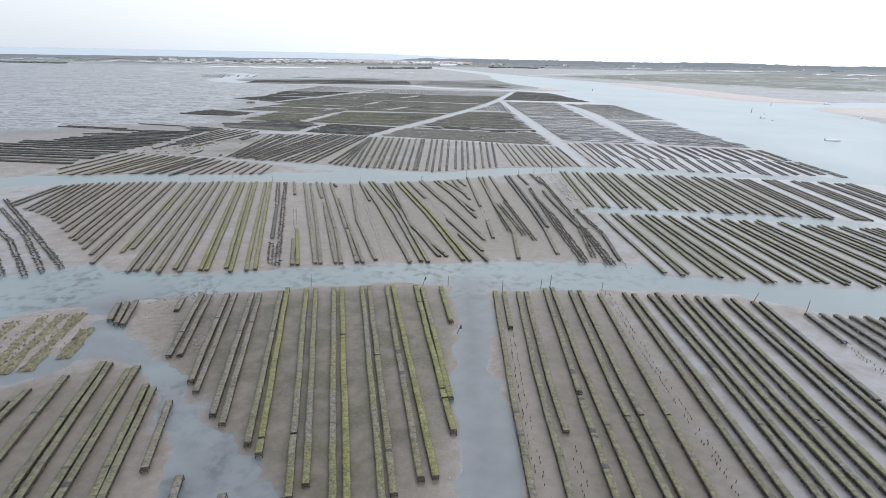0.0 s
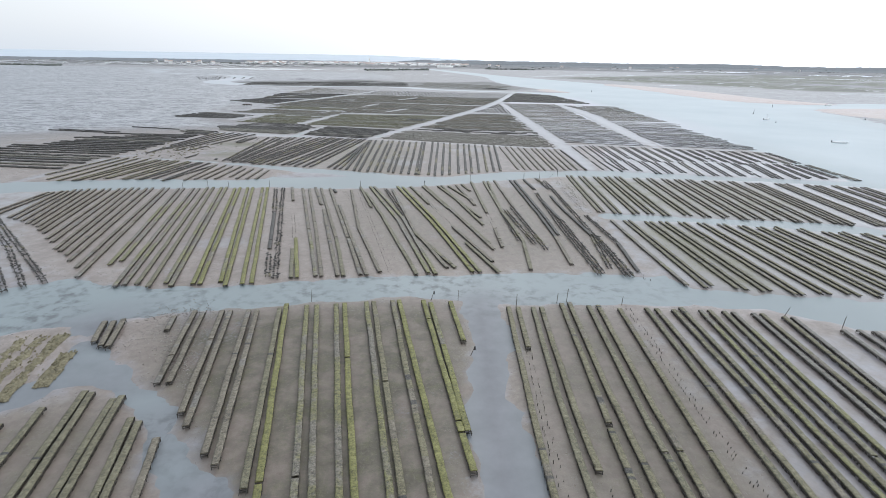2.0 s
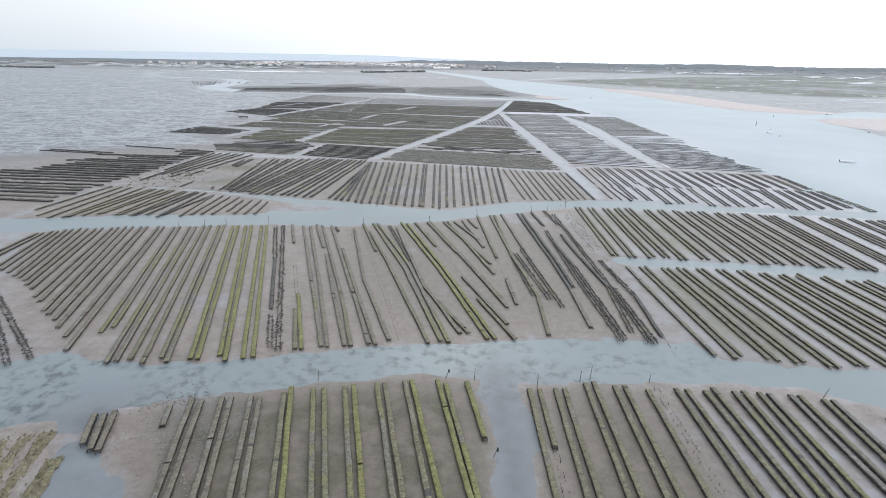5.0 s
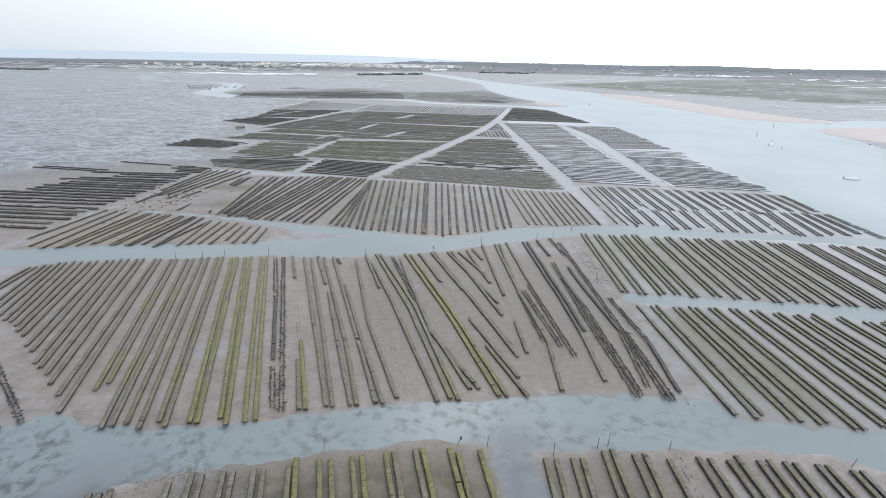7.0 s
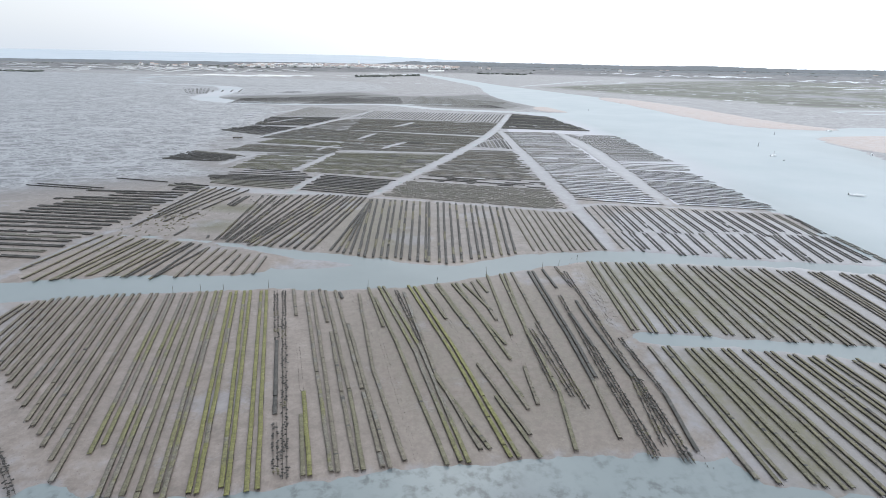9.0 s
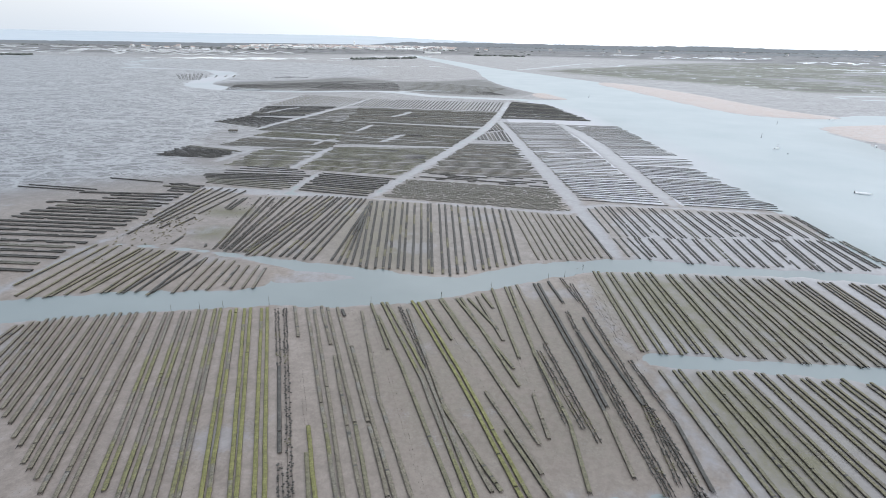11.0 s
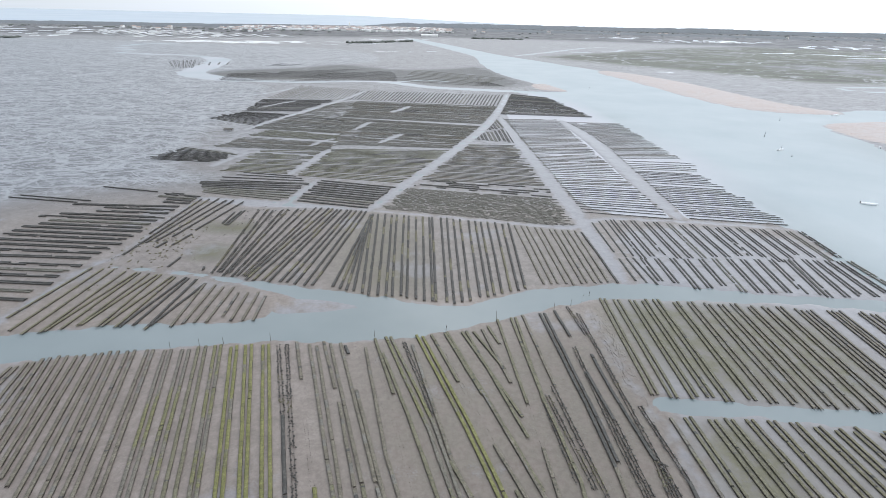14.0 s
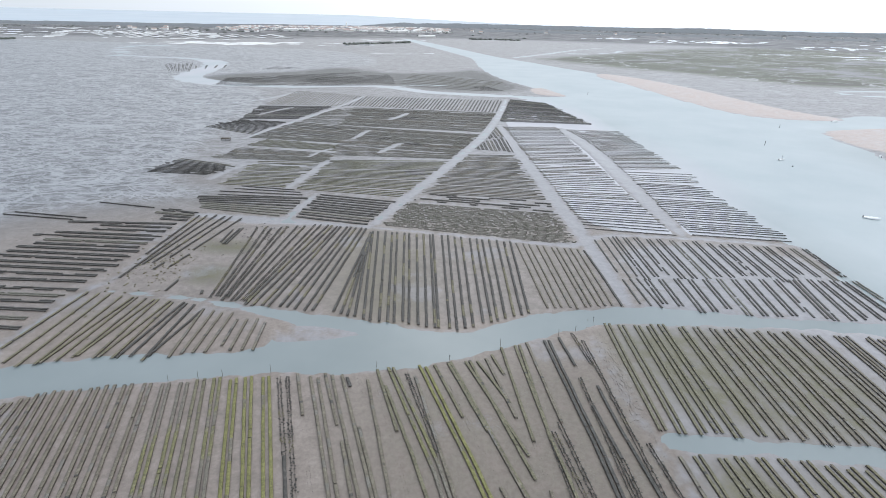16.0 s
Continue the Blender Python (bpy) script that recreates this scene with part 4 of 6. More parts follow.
def rack_block(group, a, c, d, e, count, style, pair=False):
    """Rows, single or in pairs, between a first row (a to c) and a last row (d to e)."""
    a, c, d, e = (np.array(v) for v in (a, c, d, e))
    rng = np.random.default_rng(count + int(abs(a[0] * 10)))
    for k in range(count):
        u = 0.5 if count == 1 else k / (count - 1)
        u2 = u + (rng.normal(0, 0.12) / max(count - 1, 1) if 0 < k < count - 1 else 0)
        p, q = a + (d - a) * u2, c + (e - c) * u2
        way = (q - p) / max(np.hypot(*(q - p)), 1e-6)
        p, q = p + way * rng.normal(0, 0.4), q - way * rng.normal(0, 0.5)
        for off in ((-0.68, 0.68) if pair else (0.0,)):
            side = np.array([-way[1], way[0]]) * off
            p2, q2 = p + side + way * rng.normal(0, 0.3), q + side + way * rng.normal(0, 0.4)
            rack_row([tuple(p2), tuple((p2 + q2) / 2 + rng.normal(0, 0.08, 2)), tuple(q2)], style, group, False, 0.03 if style in "rw" else -0.07, 1.0 if style in "tko" else 1.1)


def rack_field(a, c, d, e, count, style, label, pair=0.0, category="oyster racks"):
    """A far field of many rows, joined: long lumps of bags on legs, in beds of a few rows with a wider gap after each."""
    a, c, d, e = (np.array(v) for v in (a, c, d, e))
    rng = np.random.default_rng(count * 7 + int(abs(a[1] * 10)))
    vs, fs, idx, base = [], [], [], 0
    broken = style in "bs"
    bulk = (0.66, 0.04, 0.24)
    if label.startswith("grey rack"):
        bulk = (0.58, 0.02, 0.19)
    elif label.startswith("long dark"):
        bulk = (0.62, 0.10, 0.42)
    elif style in "ds" and "dark" in label and "slanting" not in label:
        bulk = (0.70, 0.08, 0.33)
    places, x = [], 0.0
    left = int(rng.integers(4, 8))
    for k in range(count):
        places.append(x)
        left -= 1
        x += 1.0 + rng.normal(0, 0.16 if label.startswith("grey rack") else 0.06)
        if left == 0 and count > 9 and not broken and style != "d":
            x += 0.15 if label.startswith("grey rack") else 0.45
            left = int(rng.integers(4, 9))
    places = np.array(places) / max(places[-1], 1e-6)
    for k in range(count):
        u = places[k]
        p, q = a + (d - a) * u, c + (e - c) * u
        length = np.hypot(*(q - p))
        way = (q - p) / max(length, 1e-6)
        loose, ragged = (2.2, 0.5) if label.startswith("long dark") else (0.35, 1.3) if "river" in label else (0.35, 0.4) if label.startswith("grey rack") else (min(1.2, length * 0.04), min(1.6, length * 0.04))
        start, end = p + way * rng.normal(0, loose), q + way * rng.normal(0, ragged)
        tone = noise.noise((k * 0.31, a[1] * 0.05, 3.0)) + rng.normal(0, 0.16)
        hue = {"k": "d" if tone > 0.62 else "f" if tone > -0.2 else "t", "o": "v" if tone > -0.3 else "f", "d": "d" if tone > -0.35 else "f", "b": "b" if tone > -0.2 else "f", "t": "t", "s": "d"}[style]
        gap = {"b": 0.14, "s": 0.08}.get(style, 0.0)
        for off in ((-pair, pair) if pair else (0.0,)):
            shift = np.array([-way[1], way[0]]) * off
            xy, turn, s = along([start + shift, end + shift], 0.8 if broken else 1.5)
            keep = rng.random(len(xy)) > gap
            if rng.random() < 0.06:
                keep &= abs(s - rng.random() * length) > length * rng.uniform(0.02, 0.10)
            if "slanting" in label and style == "d" and pair > 0.5:
                keep &= np.array([noise.noise((v_ * 0.22 + off, k * 1.3, 4.0)) for v_ in s]) > -0.46
            if label.startswith("long dark"):
                keep &= np.array([noise.noise((v_ * 0.16 + off * 3, k * 1.7, a[1])) for v_ in s]) > -0.42
            if style == "s":
                keep &= np.array([noise.noise((v_ * 0.07, k * 1.9, 1.0)) for v_ in s]) > -0.05
            for lane in LANES + ALLEYS:
                keep &= inside(lane, xy, 1.0) < 0.5
            xy, turn, s = xy[keep], turn[keep], s[keep]
            n = len(xy)
            if not n:
                continue
            wave = np.array([0.16 * noise.noise((v_ * 0.03, k * 1.7, 9.0)) for v_ in s])
            xy = xy + np.column_stack([-np.sin(turn), np.cos(turn)]) * wave[:, None]
            v, f = tiled(pillow(0.72 if broken else 1.56, bulk[0], bulk[1], bulk[2]), PILLOW_F, xy, turn + rng.normal(0, 0.01, n), rng.uniform(0.94, 1.05, (n, 2)), rng.normal(0, 0.03, n))
            vs.append(v)
            fs.append(f + base)
            base += len(v)
            legs = xy[::2]
            v, f = tiled(np.array([(x, y, z) for z in (-0.2, 0.12) for x, y in ((-0.04, -0.3), (0.04, -0.3), (0.04, 0.3), (-0.04, 0.3))]), BOX_F[:4], legs, turn[::2], np.ones((len(legs), 2)), np.zeros(len(legs)))
            vs.append(v)
            fs.append(f + base)
            base += len(v)
            stretch_tone = np.array([noise.noise((v_ * 0.045, k * 0.37, 2.0)) for v_ in s])
            hues = np.where(stretch_tone > 0.5, LOOKS.index("d"), LOOKS.index(hue)) if style in "ko" else np.full(n, LOOKS.index(hue))
            idx.append(np.repeat(hues, len(PILLOW_F)))
            idx.append(np.full(len(legs) * 4, LOOKS.index("d")))
    ob = new("oyster_rack_field", mesh_from("oyster_rack_field", np.concatenate(vs), np.concatenate(fs), [BAG[k] for k in LOOKS], np.concatenate(idx)))
    tagged(ob, label, category, "far oyster fields", "stuff")

rack_rows("rack rows between the two channels", [
    (-107.8, 141.3, -106.9, 122.3, "t"),
    (-106.4, 141.6, -104.7, 121.0, "t"),
    (-105.1, 142.9, -99.9, 118.0, "t"),
    (-103.7, 143.2, -97.6, 116.8, "t"),
    (-102.5, 144.5, -95.1, 115.6, "t"),
    (-101.1, 144.9, -92.6, 114.1, "t"),
    (-99.4, 145.6, -90.9, 113.3, "t"),
    (-97.5, 145.6, -88.7, 111.8, "t"),
    (-95.4, 145.7, -86.7, 109.6, "t"),
    (-93.8, 146.1, -84.4, 107.9, "t"),
    (-91.5, 146.5, -81.1, 104.2, "t"),
    (-90.0, 146.8, -78.7, 102.4, "t"),
    (-88.4, 147.5, -75.3, 98.5, "t"),
    (-86.6, 147.6, -73.5, 97.4, "t"),
])
rack_rows("rack rows between the two channels", [
    (-84.3, 147.6, -71.0, 95.2, "t"),
    (-82.8, 148.0, -68.5, 92.6, "t"),
    (-79.8, 148.1, -65.1, 89.3, "t"),
    (-78.4, 148.1, -62.2, 85.5, "t"),
    (-75.5, 147.9, -60.1, 91.0, "h"),
    (-74.1, 148.2, -59.1, 93.0, "h"),
    (-71.4, 148.3, -53.7, 81.8, "h"),
    (-69.8, 148.4, -52.5, 82.5, "h"),
    (-67.9, 149.4, -50.6, 82.9, "o"),
    (-66.3, 149.8, -48.2, 81.8, "o"),
    (-64.0, 149.9, -46.1, 83.5, "h"),
    (-62.7, 150.3, -44.8, 82.6, "h"),
    (-59.9, 149.3, -41.5, 83.4, "g"),
    (-58.7, 150.0, -40.4, 83.4, "g"),
])
rack_rows("rack rows between the two channels", [
    (-56.6, 150.1, -37.4, 84.6, "g"),
    (-55.2, 150.5, -36.0, 83.1, "g"),
    (-52.3, 150.2, -33.5, 83.8, "g"),
    (-51.0, 150.6, -32.0, 84.1, "g"),
    (-48.5, 150.3, -41.1, 125.3, "s"),
    (-41.1, 125.3, -34.3, 100.7, "d"),
    (-33.7, 98.5, -30.2, 86.8, "s"),
    (-46.4, 150.4, -28.7, 86.3, "s"),
    (-44.2, 151.5, -39.8, 136.9, "t"),
    (-36.6, 125.4, -31.2, 107.2, "p"),
    (-29.8, 100.7, -26.1, 86.6, "o"),
    (-30.9, 107.2, -25.1, 86.8, "g"),
    (-40.8, 150.5, -28.0, 107.6, "t"),
    (-28.0, 107.6, -22.1, 87.7, "h"),
])
rack_rows("rack rows between the two channels", [
    (-38.8, 149.9, -26.4, 107.2, "t"),
    (-26.4, 106.9, -21.0, 87.5, "t"),
    (-37.4, 151.7, -31.7, 134.0, "t"),
    (-30.0, 129.2, -23.9, 107.3, "t"),
    (-23.8, 106.9, -18.3, 88.0, "t"),
    (-35.6, 151.0, -22.7, 108.2, "t"),
    (-22.5, 107.8, -17.3, 88.0, "o"),
    (-33.1, 151.1, -20.2, 108.2, "t"),
    (-19.9, 107.3, -14.4, 88.6, "t"),
    (-31.7, 150.0, -30.4, 146.7, "d"),
    (-26.8, 133.2, -19.1, 107.3, -13.2, 88.3, "t"),
    (-26.5, 149.1, -18.9, 114.8, -11.1, 89.9, "t"),
    (-24.7, 150.2, -9.1, 89.9, "p"),
    (-28.9, 150.1, -20.1, 125.7, "p"),
])
rack_rows("rack rows between the two channels", [
    (-24.5, 153.1, -18.5, 132.1, "o"),
    (-22.0, 146.9, -15.2, 125.8, -4.5, 89.0, "o"),
    (-21.8, 153.9, -10.7, 121.2, -2.5, 89.9, "h"),
    (-20.5, 153.9, -9.9, 123.5, -1.2, 89.6, "h"),
    (-17.1, 152.2, -9.6, 125.4, "s"),
    (-14.8, 150.5, -6.5, 114.0, 0.8, 92.7, "t"),
    (-6.7, 113.0, 2.3, 92.7, "o"),
    (-13.9, 154.8, -2.9, 120.9, 5.5, 90.7, "g"),
    (-12.2, 154.1, -1.5, 120.3, 6.8, 90.7, "g"),
    (-9.9, 154.9, -3.8, 135.9, "o"),
    (-8.5, 153.1, 2.2, 117.1, "p"),
    (4.8, 106.3, 10.2, 90.6, "o"),
    (2.2, 117.1, 9.4, 96.1, "t"),
    (-6.5, 156.2, 1.3, 131.7, "o"),
])
rack_rows("rack rows between the two channels", [
    (-5.7, 156.2, 9.7, 106.0, "o"),
    (1.2, 133.3, 10.3, 102.7, "t"),
    (-1.8, 156.3, 9.0, 124.8, "o"),
    (-0.7, 156.7, 9.2, 118.9, "o"),
    (1.3, 156.4, 7.5, 140.6, "o"),
    (3.7, 157.6, 8.2, 135.6, "t"),
    (5.4, 159.2, 7.5, 151.1, "o"),
    (8.4, 162.5, 10.8, 128.7, "o"),
    (10.8, 128.7, 11.9, 116.2, "p"),
    (11.7, 116.2, 12.2, 104.0, "t"),
    (12.3, 163.4, 14.6, 130.9, 17.0, 107.8, 16.2, 92.3, "o"),
    (13.6, 163.5, 14.6, 128.8, "o"),
    (14.6, 128.8, 16.3, 107.4, "s"),
    (15.8, 164.8, 18.2, 134.2, "t"),
])
rack_rows("rack rows between the two channels", [
    (17.6, 134.2, 21.0, 103.1, "s"),
    (15.7, 131.4, 19.2, 106.1, "s"),
    (20.9, 165.8, 23.6, 128.5, 24.4, 111.1, "d"),
    (24.4, 111.1, 24.3, 95.2, "t"),
    (22.2, 165.8, 24.6, 129.0, 25.3, 112.5, "d"),
    (25.4, 167.2, 26.7, 154.5, "d"),
    (26.5, 149.8, 27.1, 116.5, 28.3, 90.6, "s"),
    (26.9, 139.5, 28.2, 123.7, "d"),
    (28.2, 123.7, 29.2, 91.6, "s"),
    (29.6, 169.5, 31.2, 155.3, "s"),
    (30.1, 146.5, 30.7, 133.1, 32.6, 112.6, "d"),
    (32.6, 112.6, 31.1, 93.6, "s"),
    (31.8, 166.1, 33.2, 112.6, 33.0, 90.2, "s"),
    (33.6, 112.0, 33.9, 90.2, "s"),
])
rack_rows("rack rows between the two channels", [
    (35.1, 153.6, 35.4, 129.2, "p"),
    (35.2, 127.9, 36.9, 108.0, "s"),
    (36.9, 108.0, 35.8, 92.3, "d"),
    (35.8, 92.3, 36.6, 88.3, "p"),
])
rack_rows("broken rack rows at the channel bend", [
    (-111.4, 126.2, -69.1, 86.2, -66.0, 83.1, "s"),
    (-106.3, 118.7, -84.7, 98.9, -67.8, 80.9, "s"),
    (-104.4, 111.7, -85.0, 95.4, -69.5, 79.1, "s"),
    (-102.7, 105.3, -81.8, 87.7, -73.3, 78.9, "s"),
])
rack_block("rack rows of the upper riverside plot", (41.5, 174.8), (40.2, 131.4), (63.0, 172.8), (61.5, 129.4), 6, "o", True)
rack_block("rack rows of the upper riverside plot", (67.4, 172.4), (65.8, 129.0), (131.9, 164.5), (129.5, 119.8), 16, "t", True)
rack_block("rack rows of the lower riverside plot", (40.5, 124.7), (42.2, 86.4), (40.5, 124.7), (42.2, 86.4), 1, "h")
rack_block("rack rows of the lower riverside plot", (44.2, 124.5), (45.8, 86.2), (52.8, 123.8), (55.0, 85.0), 3, "o", True)
rack_block("rack rows of the lower riverside plot", (57.1, 123.6), (59.6, 84.5), (112.3, 114.5), (117.0, 77.0), 14, "k", True)
rack_rows("short rack rows beyond the far channel", [
    (-119.1, 192.6, -123.9, 162.4, "k"),
    (-115.2, 191.9, -118.9, 156.3, "k"),
    (-111.6, 190.8, -114.8, 154.5, "k"),
    (-107.3, 190.1, -110.8, 155.6, "k"),
    (-103.5, 189.5, -109.9, 156.1, "k"),
    (-102.3, 189.5, -106.5, 157.0, "k"),
    (-99.2, 188.8, -103.3, 158.6, "k"),
    (-96.4, 188.1, -102.5, 159.1, "k"),
    (-95.1, 188.1, -97.9, 158.1, "k"),
    (-91.2, 187.1, -96.8, 158.6, "k"),
    (-90.0, 186.4, -93.1, 158.1, "k"),
    (-86.6, 186.4, -92.1, 158.4, "r"),
    (-85.5, 185.7, -88.9, 158.6, "r"),
    (-82.8, 185.4, -85.0, 157.1, "r"),
])
rack_rows("short rack rows beyond the far channel", [
    (-79.1, 182.4, -84.3, 159.1, "r"),
    (-79.1, 182.4, -78.9, 158.5, "t"),
    (-75.7, 181.5, -76.4, 160.3, "t"),
    (-72.9, 180.2, -73.6, 160.5, "t"),
    (-69.8, 180.2, -70.5, 160.7, "t"),
    (-67.2, 176.7, -67.1, 163.8, "t"),
    (-64.4, 176.8, -64.3, 161.2, "t"),
    (-61.4, 177.1, -61.2, 161.5, "t"),
    (-58.7, 174.9, -58.3, 161.7, "t"),
])
rack_rows("remains of rack rows on bare mud", [
    (-111.0, 260.4, -114.7, 220.9, "r"),
    (-107.7, 260.5, -114.5, 202.2, "r"),
    (-103.8, 261.3, -111.8, 212.5, "d"),
    (-99.7, 260.0, -108.9, 213.9, "r"),
    (-96.6, 259.4, -105.1, 217.6, "r"),
    (-91.8, 257.4, -99.3, 225.0, "d"),
    (-91.2, 244.6, -91.7, 232.0, "d"),
    (-88.8, 245.9, -90.3, 230.4, "d"),
    (-87.7, 246.5, -89.0, 230.4, "d"),
    (-94.5, 200.8, -95.4, 193.8, "d"),
    (-105.0, 213.9, -106.4, 208.6, "r"),
    (-99.1, 221.1, -101.7, 210.8, "r"),
    (-112.8, 209.8, -117.4, 197.5, "p"),
    (-109.4, 210.7, -113.3, 198.3, "p"),
])
rack_rows("remains of rack rows on bare mud", [
    (-98.7, 204.0, -104.3, 198.3, "p"),
    (-83.9, 193.9, -83.4, 191.7, "d"),
])
rack_block("broken slanting rack rows", (-82.0, 246.9), (-79.8, 189.7), (-56.4, 250.5), (-68.5, 186.0), 9, "w")
rack_block("broken slanting rack rows", (-53.4, 250.0), (-67.5, 185.6), (-37.0, 247.1), (-46.4, 181.7), 9, "r")
rack_block("fanned rack rows", (-35.0, 237.0), (-40.0, 181.0), (-34.7, 242.9), (-33.3, 178.5), 4, "r")
rack_block("rack rows of the central plot", (-33.9, 244.1), (-30.6, 177.3), (-5.5, 239.8), (-5.2, 171.8), 12, "r")
rack_block("rack rows of the central plot", (-3.0, 239.3), (-3.1, 171.8), (21.7, 234.0), (19.3, 180.2), 10, "r")
rack_block("rack rows of the central plot", (24.0, 232.3), (25.8, 182.8), (47.1, 227.3), (46.8, 184.6), 10, "t")
rack_block("rack rows of the central plot", (49.1, 225.7), (49.5, 184.6), (49.7, 225.7), (50.0, 184.6), 1, "d")
rack_field((56.9, 241.5), (56.3, 205.0), (63.4, 241.0), (62.3, 205.0), 3, "d", "slanting dark rack rows between channel and river")
rack_field((66.1, 239.9), (65.2, 204.6), (139.2, 228.5), (137.4, 203.5), 17, "d", "slanting dark rack rows between channel and river", 0.68)
rack_field((56.3, 202.9), (56.2, 185.7), (61.5, 202.9), (62.1, 183.6), 3, "d", "slanting dark rack rows between channel and river")
rack_field((64.7, 202.5), (64.3, 184.7), (116.2, 202.5), (111.7, 177.1), 11, "d", "slanting dark rack rows between channel and river", 0.68)
rack_field((118.2, 202.5), (113.3, 176.8), (138.5, 201.0), (138.1, 178.1), 6, "d", "slanting dark rack rows between channel and river", 0.68)
rack_field((-130.4, 257.3), (-114.6, 254.8), (-129.0, 267.0), (-112.8, 263.4), 4, "d", "long dark rack rows running out onto the flat", 0.46)
rack_field((-163.0, 252.5), (-115.6, 250.4), (-163.0, 252.5), (-115.6, 250.4), 1, "d", "long dark rack rows running out onto the flat", 0.46)
rack_field((-145.5, 244.6), (-117.2, 242.4), (-147.0, 249.0), (-116.4, 246.2), 2, "d", "long dark rack rows running out onto the flat", 0.46)
rack_field((-166.5, 219.6), (-119.8, 215.4), (-160.2, 241.3), (-118.2, 237.8), 7, "d", "long dark rack rows running out onto the flat", 0.46)
rack_field((-181.5, 203.4), (-123.6, 199.6), (-176.0, 216.2), (-120.8, 211.4), 4, "d", "long dark rack rows running out onto the flat", 0.46)
rack_field((-168.5, 189.6), (-124.8, 186.4), (-178.3, 198.0), (-123.8, 194.0), 3, "d", "long dark rack rows running out onto the flat", 0.46)
rack_field((-154.9, 175.0), (-127.0, 172.2), (-164.8, 184.8), (-125.1, 181.8), 3, "d", "long dark rack rows running out onto the flat", 0.46)
rack_field((-192.7, 260.2), (-158.4, 254.2), (-190.0, 263.0), (-157.6, 256.9), 2, "d", "long dark rack rows running out onto the flat")
rack_field((-158.4, 275.6), (-121.0, 266.8), (-158.4, 275.6), (-121.0, 266.8), 1, "d", "long dark rack rows running out onto the flat")
rack_field((-29.2, 251.1), (48.7, 231.6), (-20.5, 279.4), (47.9, 265.8), 30, "b", "pale silted bags on closely set rack rows")
rack_field((-19.0, 284.3), (47.8, 268.7), (-14.4, 293.1), (47.7, 282.9), 5, "s", "dark broken rack rows with gaps", 0.33)
rack_field((-12.9, 294.9), (47.3, 286.2), (15.3, 372.8), (45.9, 371.5), 35, "k", "grey brown rack rows between two lanes")
rack_field((20.6, 402.0), (21.4, 388.0), (47.0, 427.0), (46.4, 381.0), 10, "d", "short dark rack rows in a small corner plot", 0.5)
rack_field((28.7, 429.1), (29.6, 419.6), (44.0, 470.0), (45.6, 427.0), 7, "d", "short dark rack rows in a small corner plot", 0.5)
rack_field((55.8, 249.5), (92.6, 242.1), (54.0, 288.1), (92.7, 283.3), 13, "d", "grey rack rows between two straight wet lanes")
rack_field((53.7, 291.6), (92.6, 287.5), (49.8, 464.1), (94.8, 467.4), 54, "k", "grey rack rows between two straight wet lanes")
rack_field((100.3, 242.9), (139.2, 236.0), (101.0, 316.0), (137.0, 310.5), 25, "d", "grey rack rows running out into the river")
rack_field((100.8, 320.4), (138.0, 317.0), (100.8, 337.5), (143.5, 333.5), 5, "k", "grey rack rows running out into the river")
rack_field((100.8, 343.0), (141.5, 345.5), (100.4, 456.6), (141.8, 452.8), 38, "k", "grey rack rows running out into the river")
rack_field((51.1, 488.1), (128.3, 479.3), (78.8, 610.4), (112.5, 591.1), 53, "d", "dark weedy rack rows beside the river bend")
rack_field((-68.7, 260.3), (-34.0, 251.0), (-65.3, 290.7), (-24.8, 280.1), 11, "d", "dark wet rack rows of a far plot", 0.33)
rack_field((-113.1, 270.7), (-75.0, 260.8), (-121.3, 286.4), (-68.8, 284.6), 8, "d", "dark wet rack rows of a far plot", 0.33)
rack_field((-112.1, 289.2), (-68.2, 285.4), (-107.0, 303.0), (-78.5, 297.4), 4, "d", "dark wet rack rows of a far plot")
rack_field((-77.0, 299.6), (-22.7, 288.2), (-69.0, 355.4), (4.3, 356.2), 27, "o", "olive grey rack rows of a wide far plot")
rack_field((-69.4, 368.5), (6.4, 362.5), (-80.2, 459.0), (29.3, 433.0), 38, "k", "olive grey rack rows of a wide far plot")
rack_field((-79.9, 463.6), (32.5, 443.3), (-79.8, 544.5), (58.3, 526.7), 34, "k", "olive grey rack rows of a wide far plot")
rack_field((-116.7, 306.1), (-84.6, 302.4), (-112.4, 350.8), (-73.8, 350.0), 20, "o", "olive rack rows of a plot behind the lanes")
rack_field((-141.9, 358.6), (-70.0, 351.5), (-132.9, 383.5), (-69.9, 371.9), 12, "k", "olive rack rows of a plot behind the lanes")
rack_field((-129.8, 391.1), (-70.0, 378.7), (-123.4, 408.3), (-71.0, 396.0), 9, "o", "olive rack rows of a plot behind the lanes")
rack_field((-137.0, 414.7), (-70.5, 401.0), (-117.0, 471.9), (-79.5, 459.0), 26, "k", "olive rack rows of a plot behind the lanes")
rack_field((-114.0, 476.0), (-79.7, 464.0), (-97.6, 528.0), (-80.0, 544.0), 20, "k", "olive rack rows of a plot behind the lanes")
rack_field((-167.1, 327.5), (-129.3, 322.4), (-158.6, 354.5), (-123.4, 341.0), 13, "d", "dark rack rows at the edge of the open flat")
rack_field((-179.9, 449.8), (-137.5, 424.5), (-163.5, 478.6), (-121.5, 470.0), 16, "d", "dark rack rows at the edge of the open flat")
rack_field((-164.3, 483.0), (-118.5, 486.0), (-168.0, 546.0), (-99.0, 548.0), 20, "d", "dark rack rows at the edge of the open flat")
rack_field((-84.6, 616.2), (-88.4, 556.7), (71.6, 601.8), (57.0, 532.5), 46, "d", "short dark slanting rack rows by the creek", 0.33)
